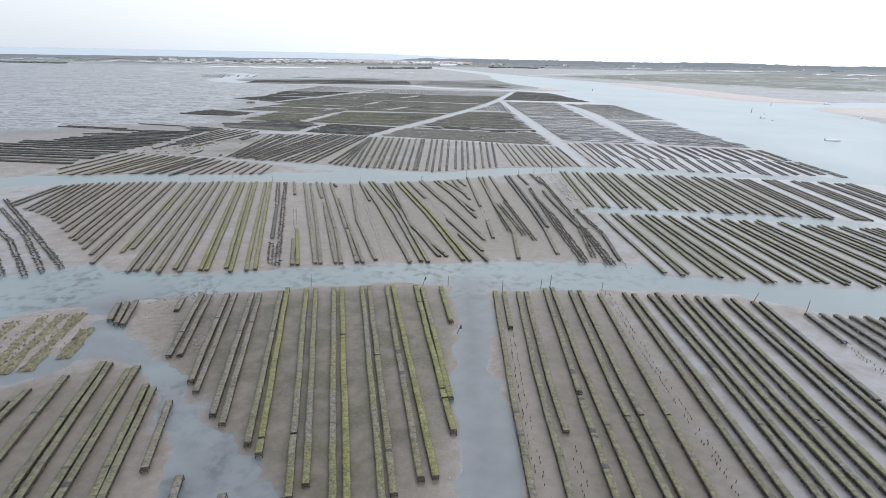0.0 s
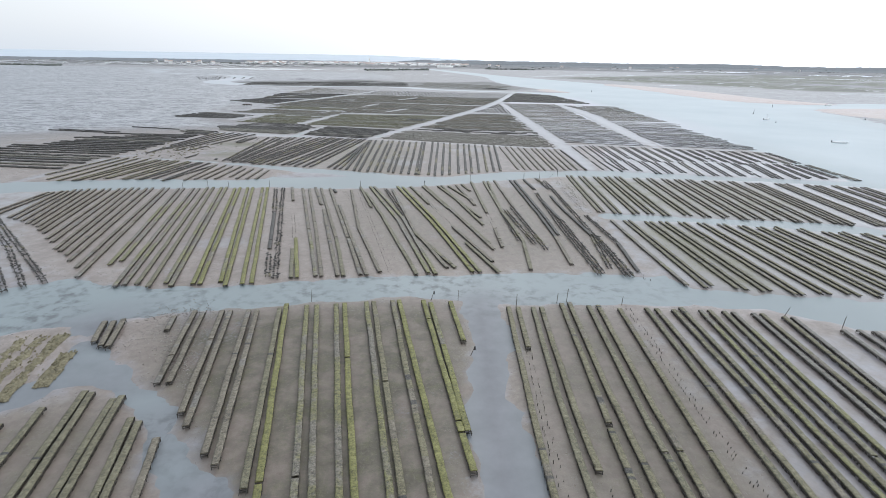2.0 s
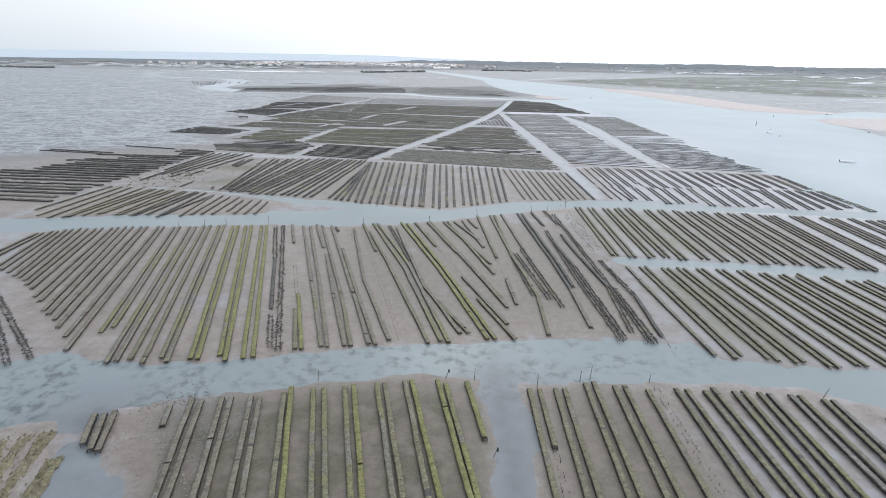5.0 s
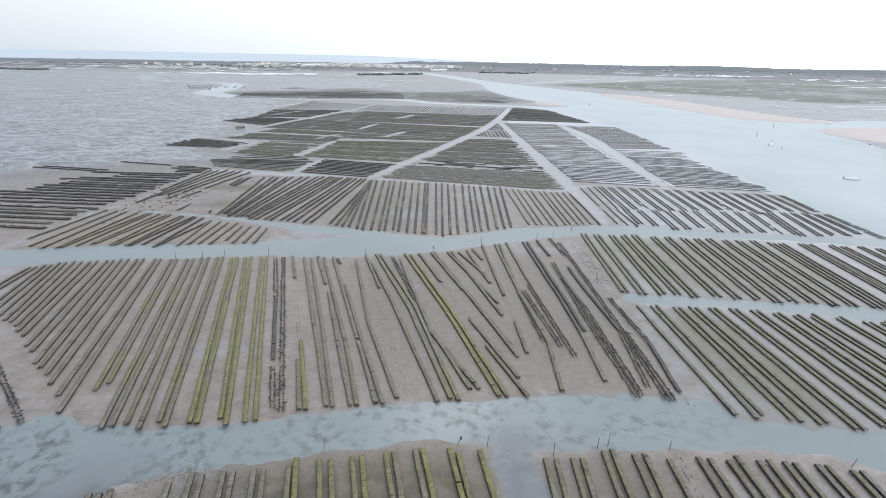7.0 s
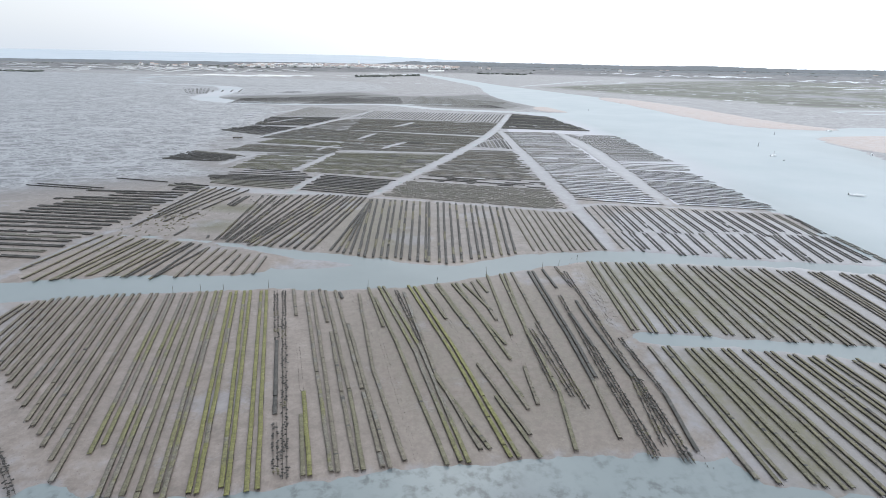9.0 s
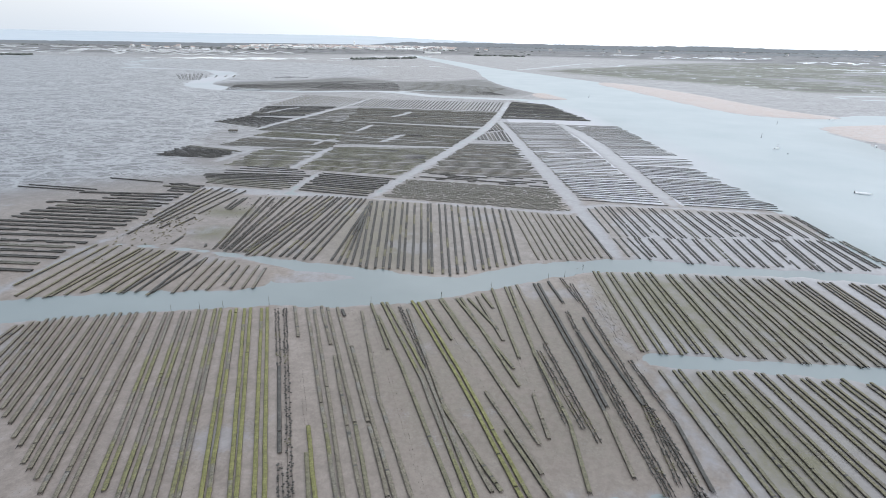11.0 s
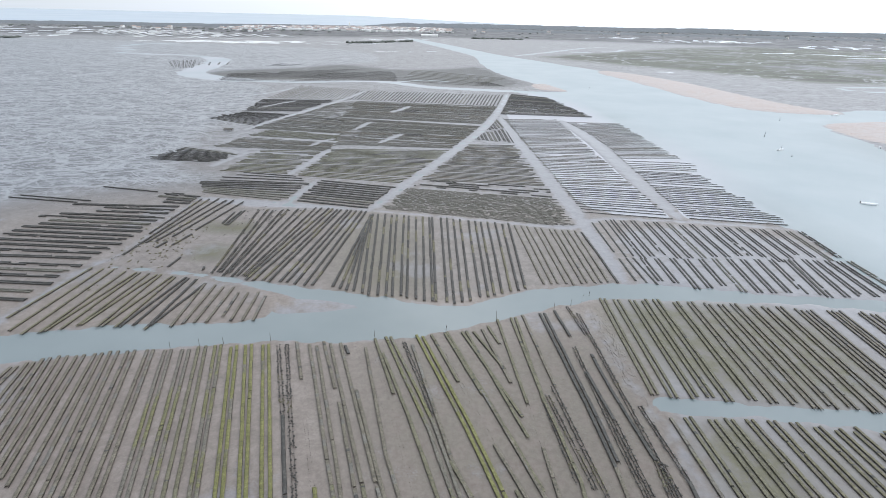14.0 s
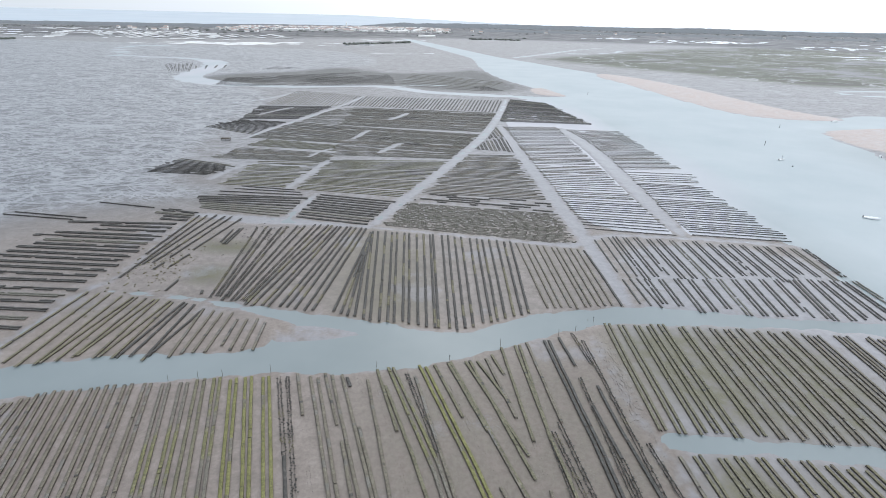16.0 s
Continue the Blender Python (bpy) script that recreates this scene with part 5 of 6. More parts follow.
rack_field((-153.3, 651.4), (-164.3, 555.7), (-88.0, 624.1), (-90.6, 549.9), 22, "k", "short grey slanting rack rows by the creek")
rack_field((-259.9, 686.5), (-181.0, 687.0), (-270.2, 754.2), (-106.1, 852.9), 12, "d", "dark rack rows beyond the winding creek")
rack_field((-174.6, 687.9), (-48.9, 716.0), (-157.3, 772.1), (-62.9, 829.5), 12, "d", "dark rack rows beyond the winding creek")
rack_field((-45.4, 716.4), (53.3, 677.6), (-30.7, 850.4), (91.6, 759.3), 9, "o", "dark rack rows beyond the winding creek")
rack_field((-424.0, 925.0), (-372.0, 822.0), (-392.0, 948.0), (-346.0, 822.0), 7, "d", "dark rack rows inside the bend of the creek", 0.9)
rack_field((-368.0, 905.0), (-352.0, 862.0), (-330.0, 930.0), (-318.0, 880.0), 4, "d", "dark rack rows inside the bend of the creek", 0.7)
rack_field((48.8, 718.4), (54.7, 677.8), (64.1, 715.1), (80.1, 676.1), 7, "d", "dark rack rows on the weedy bank")
rack_field((-255.5, 883.7), (-229.0, 880.1), (-245.9, 912.8), (-202.1, 894.1), 3, "d", "dark rack rows on the weedy bank")


# ---- small things on the flats ----
def loft(rings, cap=True):
    """Points and faces through closed rings of equal count."""
    n = len(rings[0])
    v = [tuple(p) for r in rings for p in r]
    f = [[k * n + j, k * n + (j + 1) % n, (k + 1) * n + (j + 1) % n, (k + 1) * n + j] for k in range(len(rings) - 1) for j in range(n)]
    if cap:
        f += [list(range(n))[::-1], [(len(rings) - 1) * n + j for j in range(n)]]
    return v, f


def rod(a, c, r0, r1, sides=6):
    a, c = Vector(a), Vector(c)
    q = (c - a).to_track_quat("Z", "Y")
    rings = [[a.lerp(c, u) + q @ Vector((math.cos(t) * r, math.sin(t) * r, 0)) for t in (2 * math.pi * k / sides for k in range(sides))] for u, r in ((0, r0), (0.5, (r0 + r1) / 2 * 1.04), (1, r1))]
    return loft(rings)


def box_mesh(name, lo, hi, mat, bevel=0.02):
    bm = bmesh.new()
    bmesh.ops.create_cube(bm, size=1)
    for v in bm.verts:
        v.co = Vector([(lo[k] + hi[k]) / 2 + v.co[k] * (hi[k] - lo[k]) for k in range(3)])
    if bevel:
        bmesh.ops.bevel(bm, geom=bm.edges[:], offset=bevel, segments=1, affect="EDGES")
    me = bpy.data.meshes.new(name)
    bm.to_mesh(me)
    bm.free()
    me.materials.append(mat)
    return me


def marker_pole(x, y, height, lean=0.0, heading=0.0, flag=False):
    top = (math.sin(radians(lean)) * height * math.cos(heading), math.sin(radians(lean)) * height * math.sin(heading), height * math.cos(radians(lean)))
    pole = thing("marker_pole", (x, y, 0), "thin weathered wooden marker pole standing in the mud", "pole", "marker poles")
    part("shaft", mesh_from("shaft", *rod((0, 0, -0.4), top, 0.055, 0.035), [WOOD]), pole)
    if flag:
        part("top_mark", mesh_from("top_mark", *rod((top[0], top[1], top[2] - 0.5), top, 0.13, 0.10), [BLACK]), pole, "dark top mark")
    return pole


for px_, py_, tall, lean, head, mark in ((-20.5, 78.3, 1.9, 6, 0.4, False), (-1.8, 79.3, 1.6, 22, 0.3, True), (2.6, 79.4, 1.7, 3, 1.0, False), (11.6, 77.4, 2.1, 4, 1.2, False), (18.3, 79.2, 1.7, 3, 0.2, False),
                                         (19.9, 79.6, 2.2, 5, 0.5, False), (28.6, 79.0, 1.4, 2, 0.8, False), (52.3, 75.8, 1.6, 28, 0.2, False), (58.8, 72.4, 1.9, 3, 0.1, False), (3.8, 63.3, 1.3, 38, 0.6, True),
                                         (-51.1, 152.6, 2.4, 2, 0.0, False), (-68.2, 150.4, 1.9, 3, 0.0, False), (-62.4, 151.0, 1.9, 5, 2.0, False), (-75.0, 149.4, 1.6, 4, 0.6, False), (8.4, 163.6, 2.2, 6, 2.6, False),
                                         (25.6, 168.4, 2.0, 8, 1.4, False), (31.0, 170.6, 1.8, 3, 1.0, False), (-24.8, 154.6, 1.7, 4, 0.2, False), (-6.0, 157.4, 1.5, 5, 0.0, True), (38.0, 176.0, 1.5, 4, 2.0, True)):
    marker_pole(px_, py_, tall, lean, head, mark)


def motor_boat(x, y, heading, length, cover, label):
    """A small open boat: a shaped hull with a sheer line, deck, gunwale, console and outboard."""
    beam, stations = length * 0.36, 9
    boat = tagged(new("motor_boat"), label, "boat", "moored boats")
    boat.location, boat.rotation_euler = (x, y, -0.15), (0, 0, radians(heading))
    rings, deck = [], []
    for k in range(stations):
        u = k / (stations - 1)
        half = beam / 2 * (0.86 + 0.14 * math.sin(u * math.pi)) * (1 - max(0, u - 0.5) ** 2 * 3.6)
        half = max(half, 0.03)
        sheer, keel, xx = 0.55 + 0.35 * u * u, -0.22 + 0.3 * max(0, u - 0.7) ** 1.5 * 4, (u - 0.5) * length
        rings.append([(xx, -half, sheer), (xx, -half * 0.92, 0.12), (xx, 0, keel), (xx, half * 0.92, 0.12), (xx, half, sheer), (xx, half * 0.86, sheer - 0.02), (xx, 0, sheer - 0.16), (xx, -half * 0.86, sheer - 0.02)])
    part("hull", mesh_from("hull", *loft(rings), [GELCOAT], smooth=False), boat, "white glossy hull")
    for side in (-1, 1):
        v, f = loft([[(r[0][0], side * abs(r[0][1]) + dy, r[0][2] + dz) for dy, dz in ((-0.05, 0), (0.05, 0), (0.05, 0.07), (-0.05, 0.07))] for r in rings])
        part("gunwale", mesh_from("gunwale", v, f, [GELCOAT]), boat)
    if cover:
        part("cabin", box_mesh("cabin", (-length * 0.05, -beam * 0.3, 0.45), (length * 0.25, beam * 0.3, 1.25), GELCOAT, 0.1), boat)
        part("windscreen", box_mesh("windscreen", (length * 0.24, -beam * 0.26, 0.85), (length * 0.27, beam * 0.26, 1.18), GLASS, 0.01), boat, "dark tinted windscreen")
    else:
        part("console", box_mesh("console", (-length * 0.08, -0.35, 0.4), (length * 0.04, 0.35, 1.1), GELCOAT, 0.06), boat)
        part("thwart", box_mesh("thwart", (-length * 0.3, -beam * 0.4, 0.42), (-length * 0.24, beam * 0.4, 0.5), DECK, 0.01), boat)
    part("outboard_motor", box_mesh("outboard_motor", (-length * 0.5 - 0.35, -0.2, 0.1), (-length * 0.5 + 0.02, 0.2, 1.05), BLACK, 0.08), boat, "dark outboard motor")
    return boat


motor_boat(195.8, 263.9, -28, 6.6, False, "long white open workboat moored on calm water")
boat = motor_boat(221.4, 370.4, 25, 5.6, True, "small white cabin boat with a short dark mast")
part("mast", mesh_from("mast", *rod((0.2, 0, 1.1), (0.1, 0, 3.6), 0.07, 0.05), [BLACK]), boat, "short dark mast")
motor_boat(297.7, 381.4, 60, 4.6, True, "small white boat moored off the sand bank")
motor_boat(361.4, 509.9, 10, 7.0, True, "pale cabin boat aground at the edge of the sand")


def channel_buoy(x, y, tall):
    buoy = thing("channel_buoy", (x, y, -0.15), "slim dark spar buoy floating upright in the river", "buoy", "river buoys")
    part("spar", mesh_from("spar", *rod((0, 0, 0.3), (0.08, 0, tall), 0.16, 0.12, 8), [BLACK]), buoy)
    part("float", mesh_from("float", *rod((0, 0, -0.3), (0, 0, 0.45), 0.42, 0.30, 10), [BLACK]), buoy)


for bx, by, tall in ((235.9, 412.4, 3.2), (289.9, 479.3, 2.4), (178.1, 663.4, 2.6), (218.0, 353.9, 0.7)):
    channel_buoy(bx, by, tall)

# broken racks, stakes and shell waste left on the mud
rng = np.random.default_rng(5)


def litter(name, label, centre, radii, count, size, mat, turn=0.0):
    p = rng.normal(0, 0.5, (count, 2)) * np.array(radii)
    c, s = math.cos(turn), math.sin(turn)
    p = p @ np.array([[c, s], [-s, c]]) + np.array(centre)
    v, f = tiled(pillow(size, size * 0.7, -0.05, size * 0.32), PILLOW_F, p, rng.uniform(0, 6.28, count), rng.uniform(0.4, 1.5, (count, 2)), rng.normal(0, 0.01, count))
    tagged(new(name, mesh_from(name, v, f, [mat])), label, "shell waste", kind="stuff")


litter("shell_waste", "scattered grey oyster shells and broken bags on mud", (-37.5, 69.5), (4.5, 5.5), 1300, 0.13, SHELL)
litter("shell_waste", "band of grey oyster shells along the bank", (-33.5, 61.5), (2.0, 6.5), 700, 0.13, SHELL, 0.6)
litter("shell_waste", "loose dark oyster bags and shells on mud", (-106.0, 214.0), (12.0, 28.0), 160, 0.6, BAG["k"])
litter("shell_waste", "scattered shells between broken rack rows", (37.5, 148.0), (3.2, 18.0), 260, 0.22, SHELL)
litter("shell_waste", "scattered dark shells at the channel edge", (-76.0, 240.0), (12.0, 14.0), 70, 0.5, BAG["d"])

platform = thing("work_platform", (-149.6, 405.5, 0), "dark flat work platform on short legs", "platform")
part("deck", box_mesh("deck", (-3.0, -1.6, 0.9), (3.0, 1.6, 1.4), WOOD, 0.05), platform)
for lx in (-2.6, 0.0, 2.6):
    for ly in (-1.3, 1.3):
        part("leg", box_mesh("leg", (lx - 0.12, ly - 0.12, -0.4), (lx + 0.12, ly + 0.12, 0.9), WOOD, 0.02), platform)


# ---- far shore ----
def pond_quads(cx, cy, dx, dy, count, size, skew):
    vs, fs = [], []
    for count_ in range(count):
        x, y = cx + rng.normal(0, dx), cy + rng.normal(0, dy)
        a, c = size * rng.uniform(0.4, 1.6), size * rng.uniform(0.5, 1.4)
        k = len(vs)
        s = skew + rng.normal(0, 0.15)
        for u, w_ in ((-1, -1), (1, -1), (1, 1), (-1, 1)):
            vs.append((x + u * a + w_ * c * s, y + w_ * c))
        fs.append([k, k + 1, k + 2, k + 3])
    ground = 1.6 * inside(LAND, np.array(vs), 60.0)
    tops = [max(ground[4 * (k // 4):4 * (k // 4) + 4]) + 0.06 + 0.012 * (k // 4) for k in range(len(vs))]
    return [(*p, z) for p, z in zip(vs, tops)], fs


def salt_ponds(label, *areas):
    vs, fs = [], []
    for area in areas:
        v, f = pond_quads(*area)
        fs += [[j + len(vs) for j in q] for q in f]
        vs += v
    tagged(new("salt_pond", mesh_from("salt_pond", vs, fs, [POND])), label, "salt ponds", kind="stuff")


POND = plain_material("pond_water", (0.50, 0.53, 0.56), (0.60, 0.62, 0.64), 0.02, 0.12)
def pond_lattice(label, *areas):
    """Diked ponds and wet fields side by side in sheared rows, some of them dry."""
    vs, fs = [], []
    for x0, y0, nx_, ny_, wide_, deep_, shear_, fill in areas:
        for r in range(ny_):
            for c in range(nx_):
                if rng.random() > fill:
                    continue
                a, d = wide_ * rng.uniform(0.45, 0.92), deep_ * rng.uniform(0.4, 0.75)
                x, y = x0 + c * wide_ + r * deep_ * shear_ + rng.normal(0, wide_ * 0.12), y0 + r * deep_ + c * wide_ * 0.10
                k = len(vs)
                for u, w_ in ((0, 0), (a, 0), (a, d), (0, d)):
                    vs.append((x + u + w_ * shear_, y + w_ + u * 0.1 + rng.normal(0, 2)))
                fs.append([k, k + 1, k + 2, k + 3])
    rise = 1.6 * inside(LAND, np.array(vs), 60.0)
    tops = [max(rise[4 * (k // 4):4 * (k // 4) + 4]) + 0.06 + 0.004 * (k // 4) for k in range(len(vs))]
    tagged(new("salt_pond", mesh_from("salt_pond", [(*p, z) for p, z in zip(vs, tops)], fs, [POND])), label, "salt ponds", kind="stuff")


pond_lattice("pale diked ponds and wet fields behind the western sea wall", (-1420, 1560, 7, 6, 62, 56, -0.55, 0.6), (-1180, 1860, 9, 9, 52, 58, -0.5, 0.68), (-900, 1620, 11, 8, 34, 54, -0.75, 0.8), (-640, 1760, 6, 4, 40, 60, -0.6, 0.6), (-1900, 1900, 9, 6, 80, 70, -0.6, 0.4), (-2500, 1700, 10, 7, 90, 80, -0.6, 0.35))
salt_ponds("pale shallow pools on the flat before the sea wall", (-590, 1480, 70, 25, 12, 22, 0.3), (-500, 1520, 60, 25, 9, 24, 0.3), (-330, 1560, 90, 24, 9, 15, 0.2), (-150, 1790, 60, 14, 5, 13, 0.2), (-120, 1860, 50, 20, 4, 11, 0.2), (-260, 1480, 50, 10, 5, 9, 0.3), (-80, 1250, 60, 10, 5, 8, 0.2))
pond_lattice("pale diked ponds behind the eastern marsh", (560, 2200, 6, 3, 42, 70, 0.5, 0.5), (780, 2000, 10, 4, 36, 64, 0.6, 0.55), (1080, 2050, 6, 3, 46, 66, 0.4, 0.5), (1150, 1700, 8, 4, 44, 56, 0.5, 0.4), (1500, 1900, 9, 4, 60, 70, 0.5, 0.35))
salt_ponds("long narrow pools in the eastern marsh", (960, 1470, 60, 8, 6, 10, 2.2), (1110, 1440, 70, 8, 6, 11, 2.2), (1060, 1360, 70, 6, 5, 10, 2.2), (470, 1010, 40, 12, 4, 3.5, 1.6), (430, 900, 40, 20, 4, 3.5, 1.6), (640, 1100, 70, 40, 5, 4, 1.9))


def tree_clumps(label, lines, tall):
    """Woods and hedges far away: uneven clumps of foliage on a line."""
    cs, sc, lift = [], [], []
    for x0, y0, x1, y1, count, deep in lines:
        u = rng.random(count)
        cs.append(np.column_stack([x0 + (x1 - x0) * u + rng.normal(0, 4, count), y0 + (y1 - y0) * u + rng.normal(0, deep, count)]))
        sc.append(rng.uniform(0.5, 1.6, (count, 2)))
        lift.append(rng.uniform(-tall * 0.5, 0, count))
    cs, sc, lift = np.concatenate(cs), np.concatenate(sc), np.concatenate(lift)
    a = np.linspace(0, 2 * np.pi, 7)[:-1]
    ring = [np.column_stack([np.cos(a) * r, np.sin(a) * r, np.full(6, z)]) for r, z in ((4, 0.5), (6.5, tall * 0.45), (4.5, tall * 0.8), (1.2, tall))]
    base = np.concatenate(ring)
    faces = np.array([[k * 6 + j, k * 6 + (j + 1) % 6, (k + 1) * 6 + (j + 1) % 6, (k + 1) * 6 + j] for k in range(3) for j in range(6)])
    v, f = tiled(base, faces, cs, rng.uniform(0, 6.28, len(cs)), sc, lift)
    tagged(new("tree_belt", mesh_from("tree_belt", v, f, [HEDGE])), label, "trees", kind="stuff")


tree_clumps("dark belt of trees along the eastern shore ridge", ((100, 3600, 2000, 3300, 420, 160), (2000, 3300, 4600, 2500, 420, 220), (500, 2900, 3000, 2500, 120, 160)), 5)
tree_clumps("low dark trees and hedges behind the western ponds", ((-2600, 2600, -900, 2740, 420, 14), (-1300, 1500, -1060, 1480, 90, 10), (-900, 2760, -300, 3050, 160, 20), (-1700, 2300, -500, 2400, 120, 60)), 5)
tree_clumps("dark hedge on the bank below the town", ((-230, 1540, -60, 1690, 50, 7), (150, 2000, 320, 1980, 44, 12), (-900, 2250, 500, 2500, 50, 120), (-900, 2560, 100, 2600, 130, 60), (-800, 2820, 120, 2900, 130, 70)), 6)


def ridge(name, label, line, tall, deep):
    """A low wooded rise: a long uneven hump, its crown broken by tree tops."""
    p, turn, s = along(line, 9.0)
    side = np.column_stack([-np.sin(turn), np.cos(turn)])
    rings = []
    for k in range(len(p)):
        hill = tall * (0.62 + 0.22 * noise.noise((s[k] * 0.0016, tall, 0.0)) + 0.12 * noise.noise((s[k] * 0.012, tall, 4.0)) + 0.10 * noise.noise((s[k] * 0.07, tall, 8.0)))
        hill = max(hill, tall * 0.18) * min(1.0, k / 25, (len(p) - 1 - k) / 25)
        rings.append([(p[k][0] + side[k][0] * w_, p[k][1] + side[k][1] * w_, 1.2 + hill * z) for w_, z in ((-deep, 0), (-deep * 0.7, 0.45), (-deep * 0.35, 0.8), (0, 1.0), (deep * 0.5, 0.7), (deep, 0))])
    v = [q for r in rings for q in r]
    f = [[k * 6 + j, (k + 1) * 6 + j, (k + 1) * 6 + j + 1, k * 6 + j + 1] for k in range(len(rings) - 1) for j in range(5)]
    tagged(new(name, mesh_from(name, v, f, [HAZED_HILL])), label, "hills", kind="structure")


# woods with distance haze painted in: paler and bluer than the trees
HAZED_HILL = bag_material("hazed_far_woods", (0.110, 0.122, 0.128), (0.170, 0.184, 0.194), (0.250, 0.262, 0.272), 0.95)
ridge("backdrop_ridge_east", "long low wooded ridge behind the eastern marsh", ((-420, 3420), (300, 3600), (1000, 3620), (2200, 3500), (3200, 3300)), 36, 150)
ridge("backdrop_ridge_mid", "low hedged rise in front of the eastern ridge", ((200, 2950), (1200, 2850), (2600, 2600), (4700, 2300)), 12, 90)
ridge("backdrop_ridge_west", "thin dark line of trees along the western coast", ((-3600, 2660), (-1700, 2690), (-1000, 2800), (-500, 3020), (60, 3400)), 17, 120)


def house(name, lx, ly, eaves, ridge, roof_mat):
    """A small house with plain rendered walls and a pitched roof with eaves."""
    ob = new(name)
    h, q = lx / 2, ly / 2
    v = [(-h, -q, -0.5), (h, -q, -0.5), (h, q, -0.5), (-h, q, -0.5), (-h, -q, eaves), (h, -q, eaves), (h, q, eaves), (-h, q, eaves), (-h, 0, ridge - 0.15), (h, 0, ridge - 0.15)]
    part("wall", mesh_from("wall", v, [[0, 1, 5, 4], [2, 3, 7, 6], [1, 2, 6, 9, 5], [3, 0, 4, 8, 7]], [WALL]), ob)
    e = 0.4
    r = [(-h - e, -q - e, eaves - 0.2), (h + e, -q - e, eaves - 0.2), (h + e, 0, ridge), (-h - e, 0, ridge), (h + e, q + e, eaves - 0.2), (-h - e, q + e, eaves - 0.2)]
    r2 = [(a, c, z + 0.22) for a, c, z in r]
    f = [[6, 7, 8, 9], [9, 8, 10, 11], [3, 2, 1, 0], [5, 4, 2, 3], [0, 1, 7, 6], [4, 5, 11, 10], [1, 2, 8, 7], [2, 4, 10, 8], [3, 0, 6, 9], [5, 3, 9, 11]]
    part("roof", mesh_from("roof", r + r2, f, [roof_mat]), ob, "pitched roof")
    return ob


models = [tagged(house("house", lx, ly, ev, rd, mat), lab, "house", "houses of the far town") for lx, ly, ev, rd, mat, lab in (
    (17, 11, 5.0, 8.0, ROOF_TILE, "white rendered house with a clay tile roof"),
    (14, 10, 6.5, 9.5, ROOF_TILE, "two storey white house with a clay tile roof"),
    (18, 9, 3.5, 6.0, SLATE, "long low white house with a grey roof"),
    (22, 12, 5.0, 8.0, WALL, "long pale shed with a whitish roof"))]
for model in models:
    model.location = (-400 + 40 * models.index(model), 2900, 1.5)
for k in range(215):
    x = rng.uniform(-900, 110) if k % 3 else rng.normal(-330, 130)
    y = 2440 + rng.random() * 620
    copy_thing(models[int(rng.choice([0, 0, 1, 1, 2, 3]))], pose(x, y, 1.5, 0, 0, rng.uniform(-40, 40)))
for k in range(30):
    copy_thing(models[int(rng.choice([0, 1, 2]))], pose(rng.uniform(-1250, -650), rng.uniform(2150, 2500), 1.5, 0, 0, rng.uniform(-60, 60)))
for k in range(20):
    copy_thing(models[int(rng.choice([0, 1, 2]))], pose(rng.uniform(100, 2600), rng.uniform(2500, 3000), 1.5, 0, 0, rng.uniform(-60, 60)))

# the rest of the town, roof behind roof
def town_cluster(name, label, count, x0, x1, y0, y1, roof_mat):
    p = np.column_stack([rng.uniform(x0, x1, count), rng.uniform(y0, y1, count)])
    turn, size = rng.uniform(-0.6, 0.6, count), rng.uniform(0.7, 1.4, (count, 2))
    body = np.array([(x, y, z) for z in (0.5, 7.2) for x, y in ((-8, -5), (8, -5), (8, 5), (-8, 5))])
    v, f = tiled(body, BOX_F[:4], p, turn, size, rng.normal(0.5, 0.6, count))
    lid = np.array([(-8.5, -5.5, 7.0), (8.5, -5.5, 7.0), (8.5, 5.5, 7.0), (-8.5, 5.5, 7.0), (-8.5, 0, 9.8), (8.5, 0, 9.8)])
    v2, f2 = tiled(lid, np.array([[0, 1, 5, 4], [2, 3, 4, 5]]), p, turn, size, np.full(count, 0.5))
    idx = np.concatenate([np.zeros(len(f)), np.ones(len(f2))])
    tagged(new(name, mesh_from(name, np.concatenate([v, v2]), np.concatenate([f, f2 + len(v)]), [WALL, roof_mat], idx)), label, "houses", kind="stuff")


town_cluster("town_houses", "white houses with clay roofs crowded in the town", 260, -900, 110, 2480, 3080, ROOF_TILE)
town_cluster("town_houses", "white and grey roofed houses crowded in the town", 160, -760, 60, 2460, 3080, SLATE)
town_cluster("town_houses", "whitewashed low houses and halls of the town", 260, -860, 80, 2460, 3080, WALL)

hall = tagged(house("oyster_hall", 58, 20, 7.0, 9.5, WALL), "long white shellfish hall at the edge of the town", "hall")
hall.location = (-575, 2420, 1.5)
shed = tagged(house("harbour_shed", 62, 18, 5.0, 7.0, WALL), "long pale harbour shed beside the river", "shed")
shed.location = (-5, 2080, 1.5)
church = thing("church", (-420, 2960, 1.5), "pale stone church with a square tower above the town", "church")
part("nave", box_mesh("nave", (-5, -14, -0.5), (5, 14, 10), WALL, 0.3), church)
part("tower", box_mesh("tower", (-3.5, 14, -0.5), (3.5, 21, 24), WALL, 0.3), church)
part("spire", mesh_from("spire", *rod((0, 17.5, 23.9), (0, 17.5, 29), 4.2, 0.6, 4), [WALL]), church, "pale stone spire")


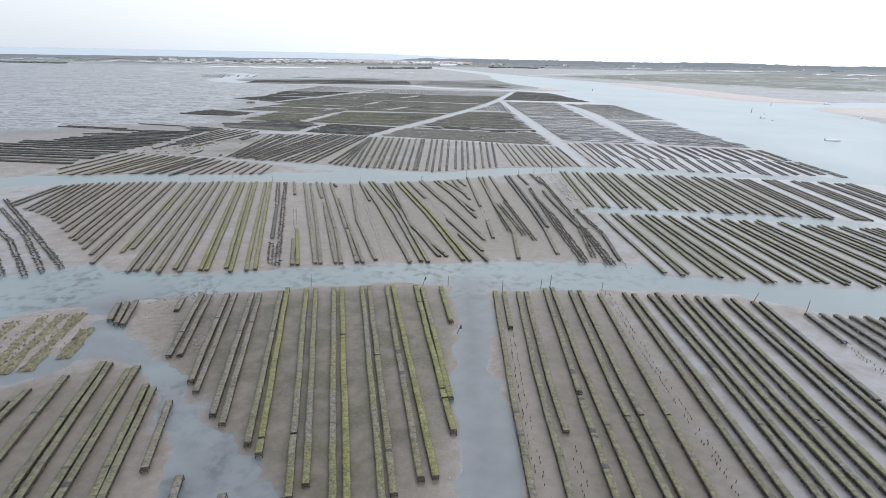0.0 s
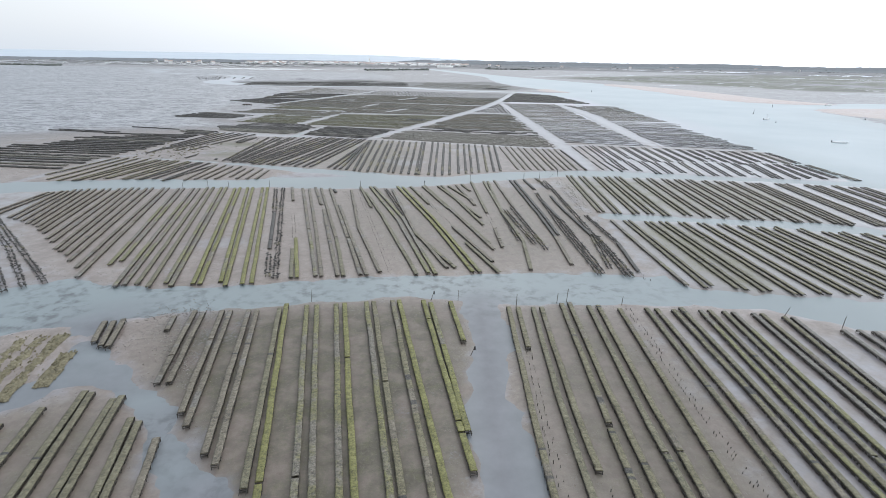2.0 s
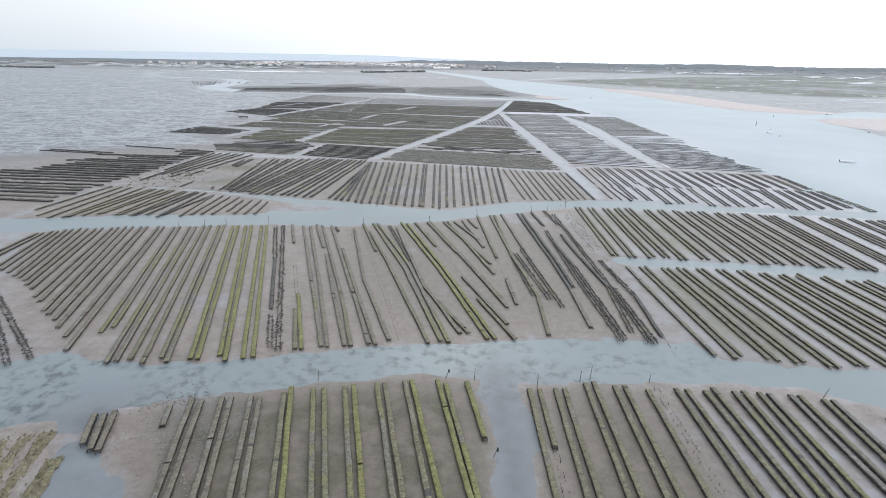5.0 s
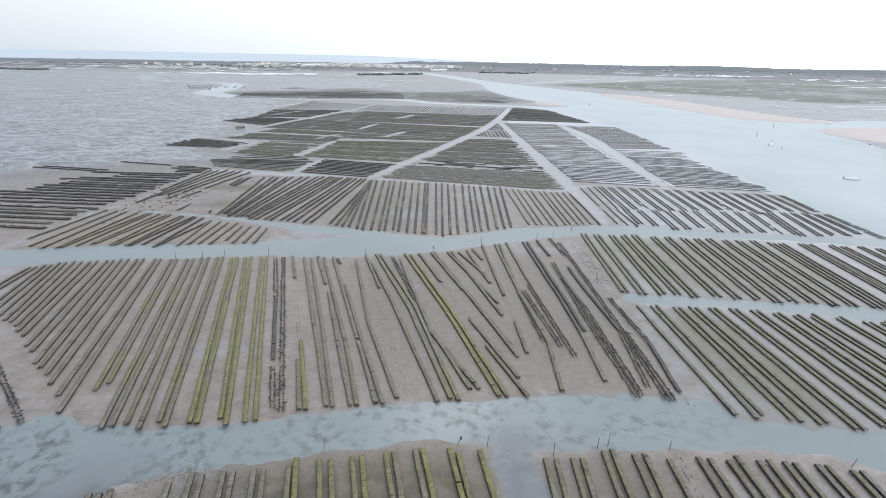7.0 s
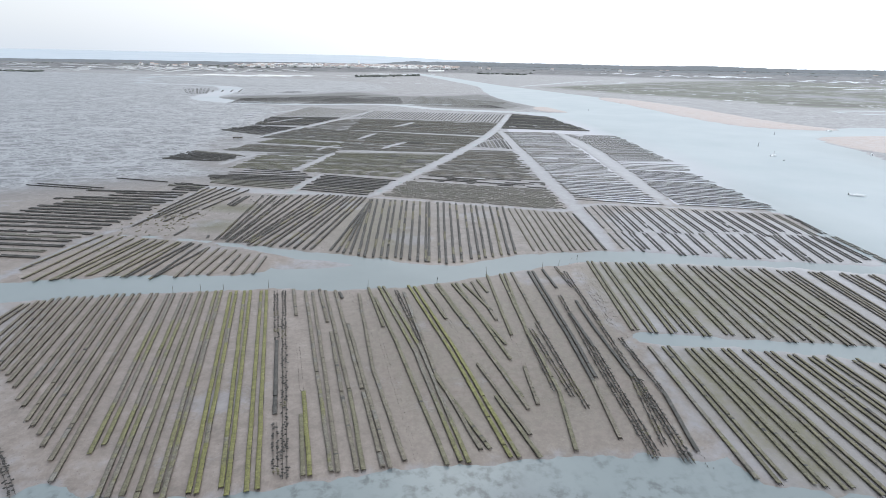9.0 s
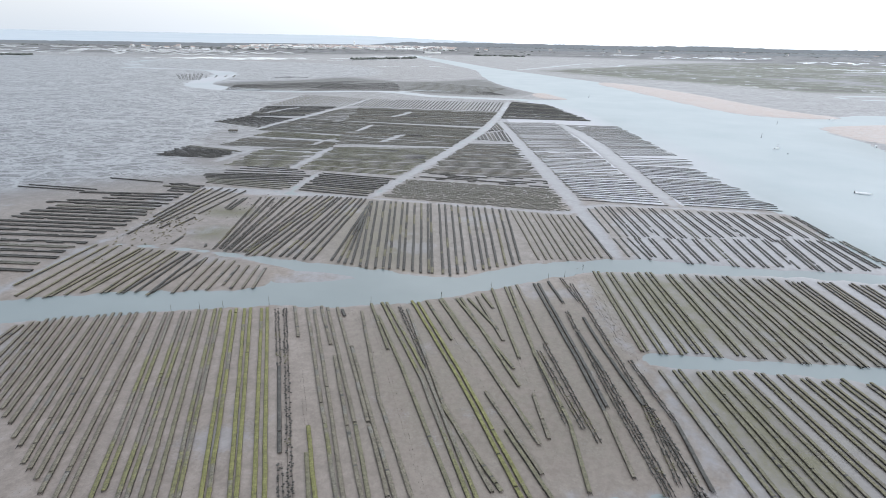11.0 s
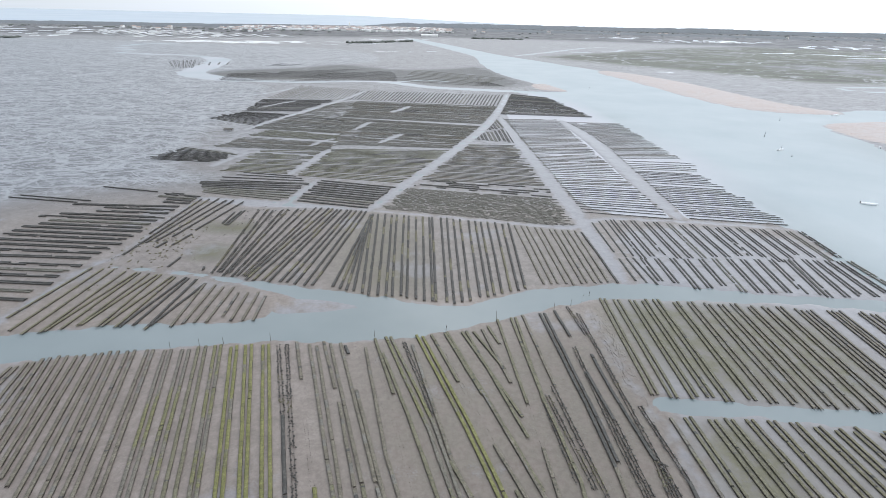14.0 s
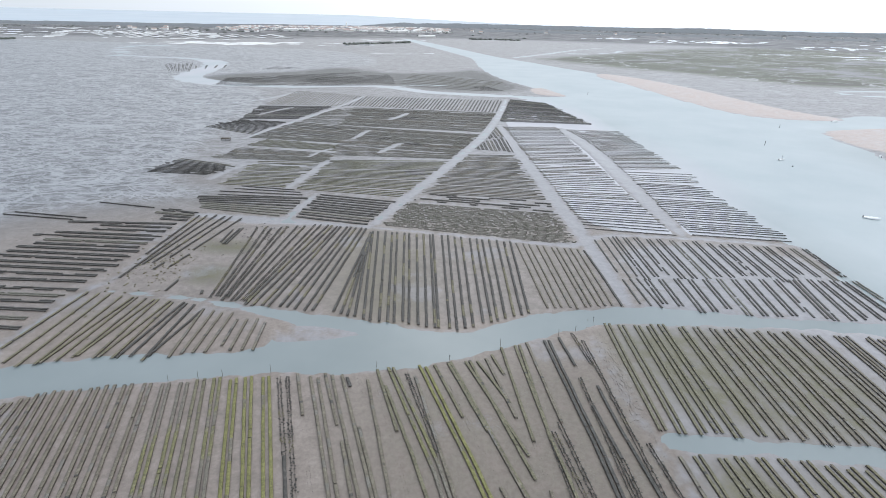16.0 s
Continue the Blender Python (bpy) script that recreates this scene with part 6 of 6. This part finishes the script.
# ---- nearest rack rows, bag by bag ----
rack_rows("rack rows on the near bank", [
    (-38.8, 71.6, -37.9, 67.8, "t"),
    (-36.6, 73.4, -32.8, 55.6, "t"),
    (-35.2, 73.0, -31.5, 55.8, "t"),
    (-32.6, 73.6, -27.5, 50.3, "t"),
    (-31.4, 73.6, -26.0, 48.4, "t"),
    (-28.8, 74.0, -22.4, 44.5, "t"),
    (-27.6, 74.0, -20.8, 43.1, "t"),
    (-24.4, 74.8, -17.1, 40.3, "o"),
    (-23.8, 76.2, -15.5, 38.9, "g"),
    (-20.6, 75.9, -11.1, 33.6, "h"),
    (-19.1, 76.0, -10.0, 35.3, "h"),
    (-16.2, 76.5, -6.7, 30.8, "h"),
    (-15.0, 76.8, -5.4, 30.9, "g"),
    (-11.7, 77.4, -2.3, 30.7, "h"),
], single=True)
rack_rows("rack rows on the near bank", [
    (-10.6, 77.5, -2.0, 34.5, "k"),
    (-7.7, 78.1, 0.3, 36.2, "k"),
    (-6.7, 78.2, 1.6, 36.6, "g"),
    (-2.9, 78.3, 3.3, 42.7, "g"),
    (-1.7, 77.5, 3.0, 48.3, "g"),
    (1.4, 78.1, 3.1, 66.2, "g"),
    (-47.7, 69.8, -45.8, 64.5, "t"),
    (-46.5, 69.9, -44.3, 63.5, "t"),
    (-45.5, 70.5, -43.2, 63.2, "t"),
    (-39.9, 53.7, -35.2, 32.8, "o"),
    (-39.0, 53.5, -34.0, 32.8, "o"),
    (-35.9, 52.4, -31.6, 32.8, "o"),
    (-35.3, 53.0, -30.7, 32.9, "o"),
    (-32.2, 49.3, -27.8, 32.8, "o"),
], single=True)
rack_rows("rack rows on the near bank", [
    (-31.1, 48.8, -27.0, 32.8, "o"),
    (-28.0, 46.4, -25.3, 36.6, "t"),
    (-21.6, 35.8, -20.8, 32.4, "t"),
    (-16.9, 33.9, -16.5, 31.9, "t"),
    (-42.5, 50.7, -39.4, 37.0, "o"),
    (-44.9, 48.0, -43.8, 41.5, "o"),
    (-45.6, 45.7, -44.5, 41.0, "o"),
    (-58.9, 64.0, -57.8, 58.1, "m"),
    (-56.0, 66.2, -53.0, 52.3, "m"),
    (-53.8, 66.3, -50.7, 51.2, "m"),
    (-51.6, 67.0, -48.5, 51.9, "m"),
    (-47.8, 62.5, -45.9, 54.8, "m"),
], single=True)
rack_rows("rack rows beside the sandy lane", [
    (10.3, 76.5, 10.1, 50.0, 10.3, 31.0, "k"),
    (11.8, 76.4, 11.6, 64.8, "k"),
    (11.6, 64.4, 11.2, 50.0, 11.3, 31.3, "p"),
    (14.1, 76.5, 13.5, 55.0, 13.6, 31.4, "o"),
    (15.4, 76.6, 14.8, 52.0, 15.0, 43.2, "k"),
    (15.2, 42.4, 15.2, 31.4, "p"),
    (18.8, 78.0, 17.9, 49.8, "k"),
    (17.8, 48.9, 17.6, 31.2, "k"),
    (20.1, 78.4, 19.5, 55.0, 19.6, 31.3, "k"),
    (22.9, 77.4, 22.1, 50.0, 22.3, 31.4, "o"),
    (24.4, 77.6, 23.7, 52.0, 23.6, 31.4, "k"),
    (27.5, 76.6, 26.9, 55.0, 26.3, 31.5, "k"),
    (29.0, 77.9, 28.8, 55.0, 29.1, 31.5, "p"),
    (31.7, 77.0, 31.6, 54.0, 31.4, 31.6, "o"),
], single=True)
rack_rows("rack rows beside the sandy lane", [
    (33.2, 76.8, 33.3, 55.0, 33.0, 31.7, "k"),
    (35.7, 76.5, 36.1, 55.0, 35.8, 31.7, "k"),
    (37.2, 77.3, 37.4, 55.0, 37.1, 31.8, "o"),
    (39.9, 76.5, 39.2, 50.0, 39.4, 31.8, "h"),
    (41.3, 76.6, 40.7, 50.0, 40.7, 31.9, "k"),
    (43.4, 76.3, 42.6, 50.0, 42.5, 31.9, "o"),
    (44.7, 76.1, 44.1, 50.0, 43.9, 32.0, "h"),
    (47.6, 75.8, 47.3, 56.0, 47.0, 40.0, "b"),
    (48.9, 75.7, 48.6, 54.0, 48.3, 34.0, "k"),
    (51.7, 74.8, 51.1, 58.0, 50.4, 36.0, "k"),
    (53.0, 74.7, 52.4, 58.0, 51.7, 36.0, "b"),
    (57.9, 71.0, 57.7, 62.7, "b"),
    (57.5, 62.1, 57.3, 49.2, "p"),
    (60.2, 71.1, 60.6, 51.5, "b"),
], single=True)
rack_rows("rack rows beside the sandy lane", [
    (62.2, 70.8, 62.7, 53.8, "b"),
    (64.4, 70.5, 65.8, 55.8, "b"),
    (66.6, 70.5, 68.2, 58.5, "k"),
    (68.8, 70.2, 70.7, 60.4, "k"),
], single=True)
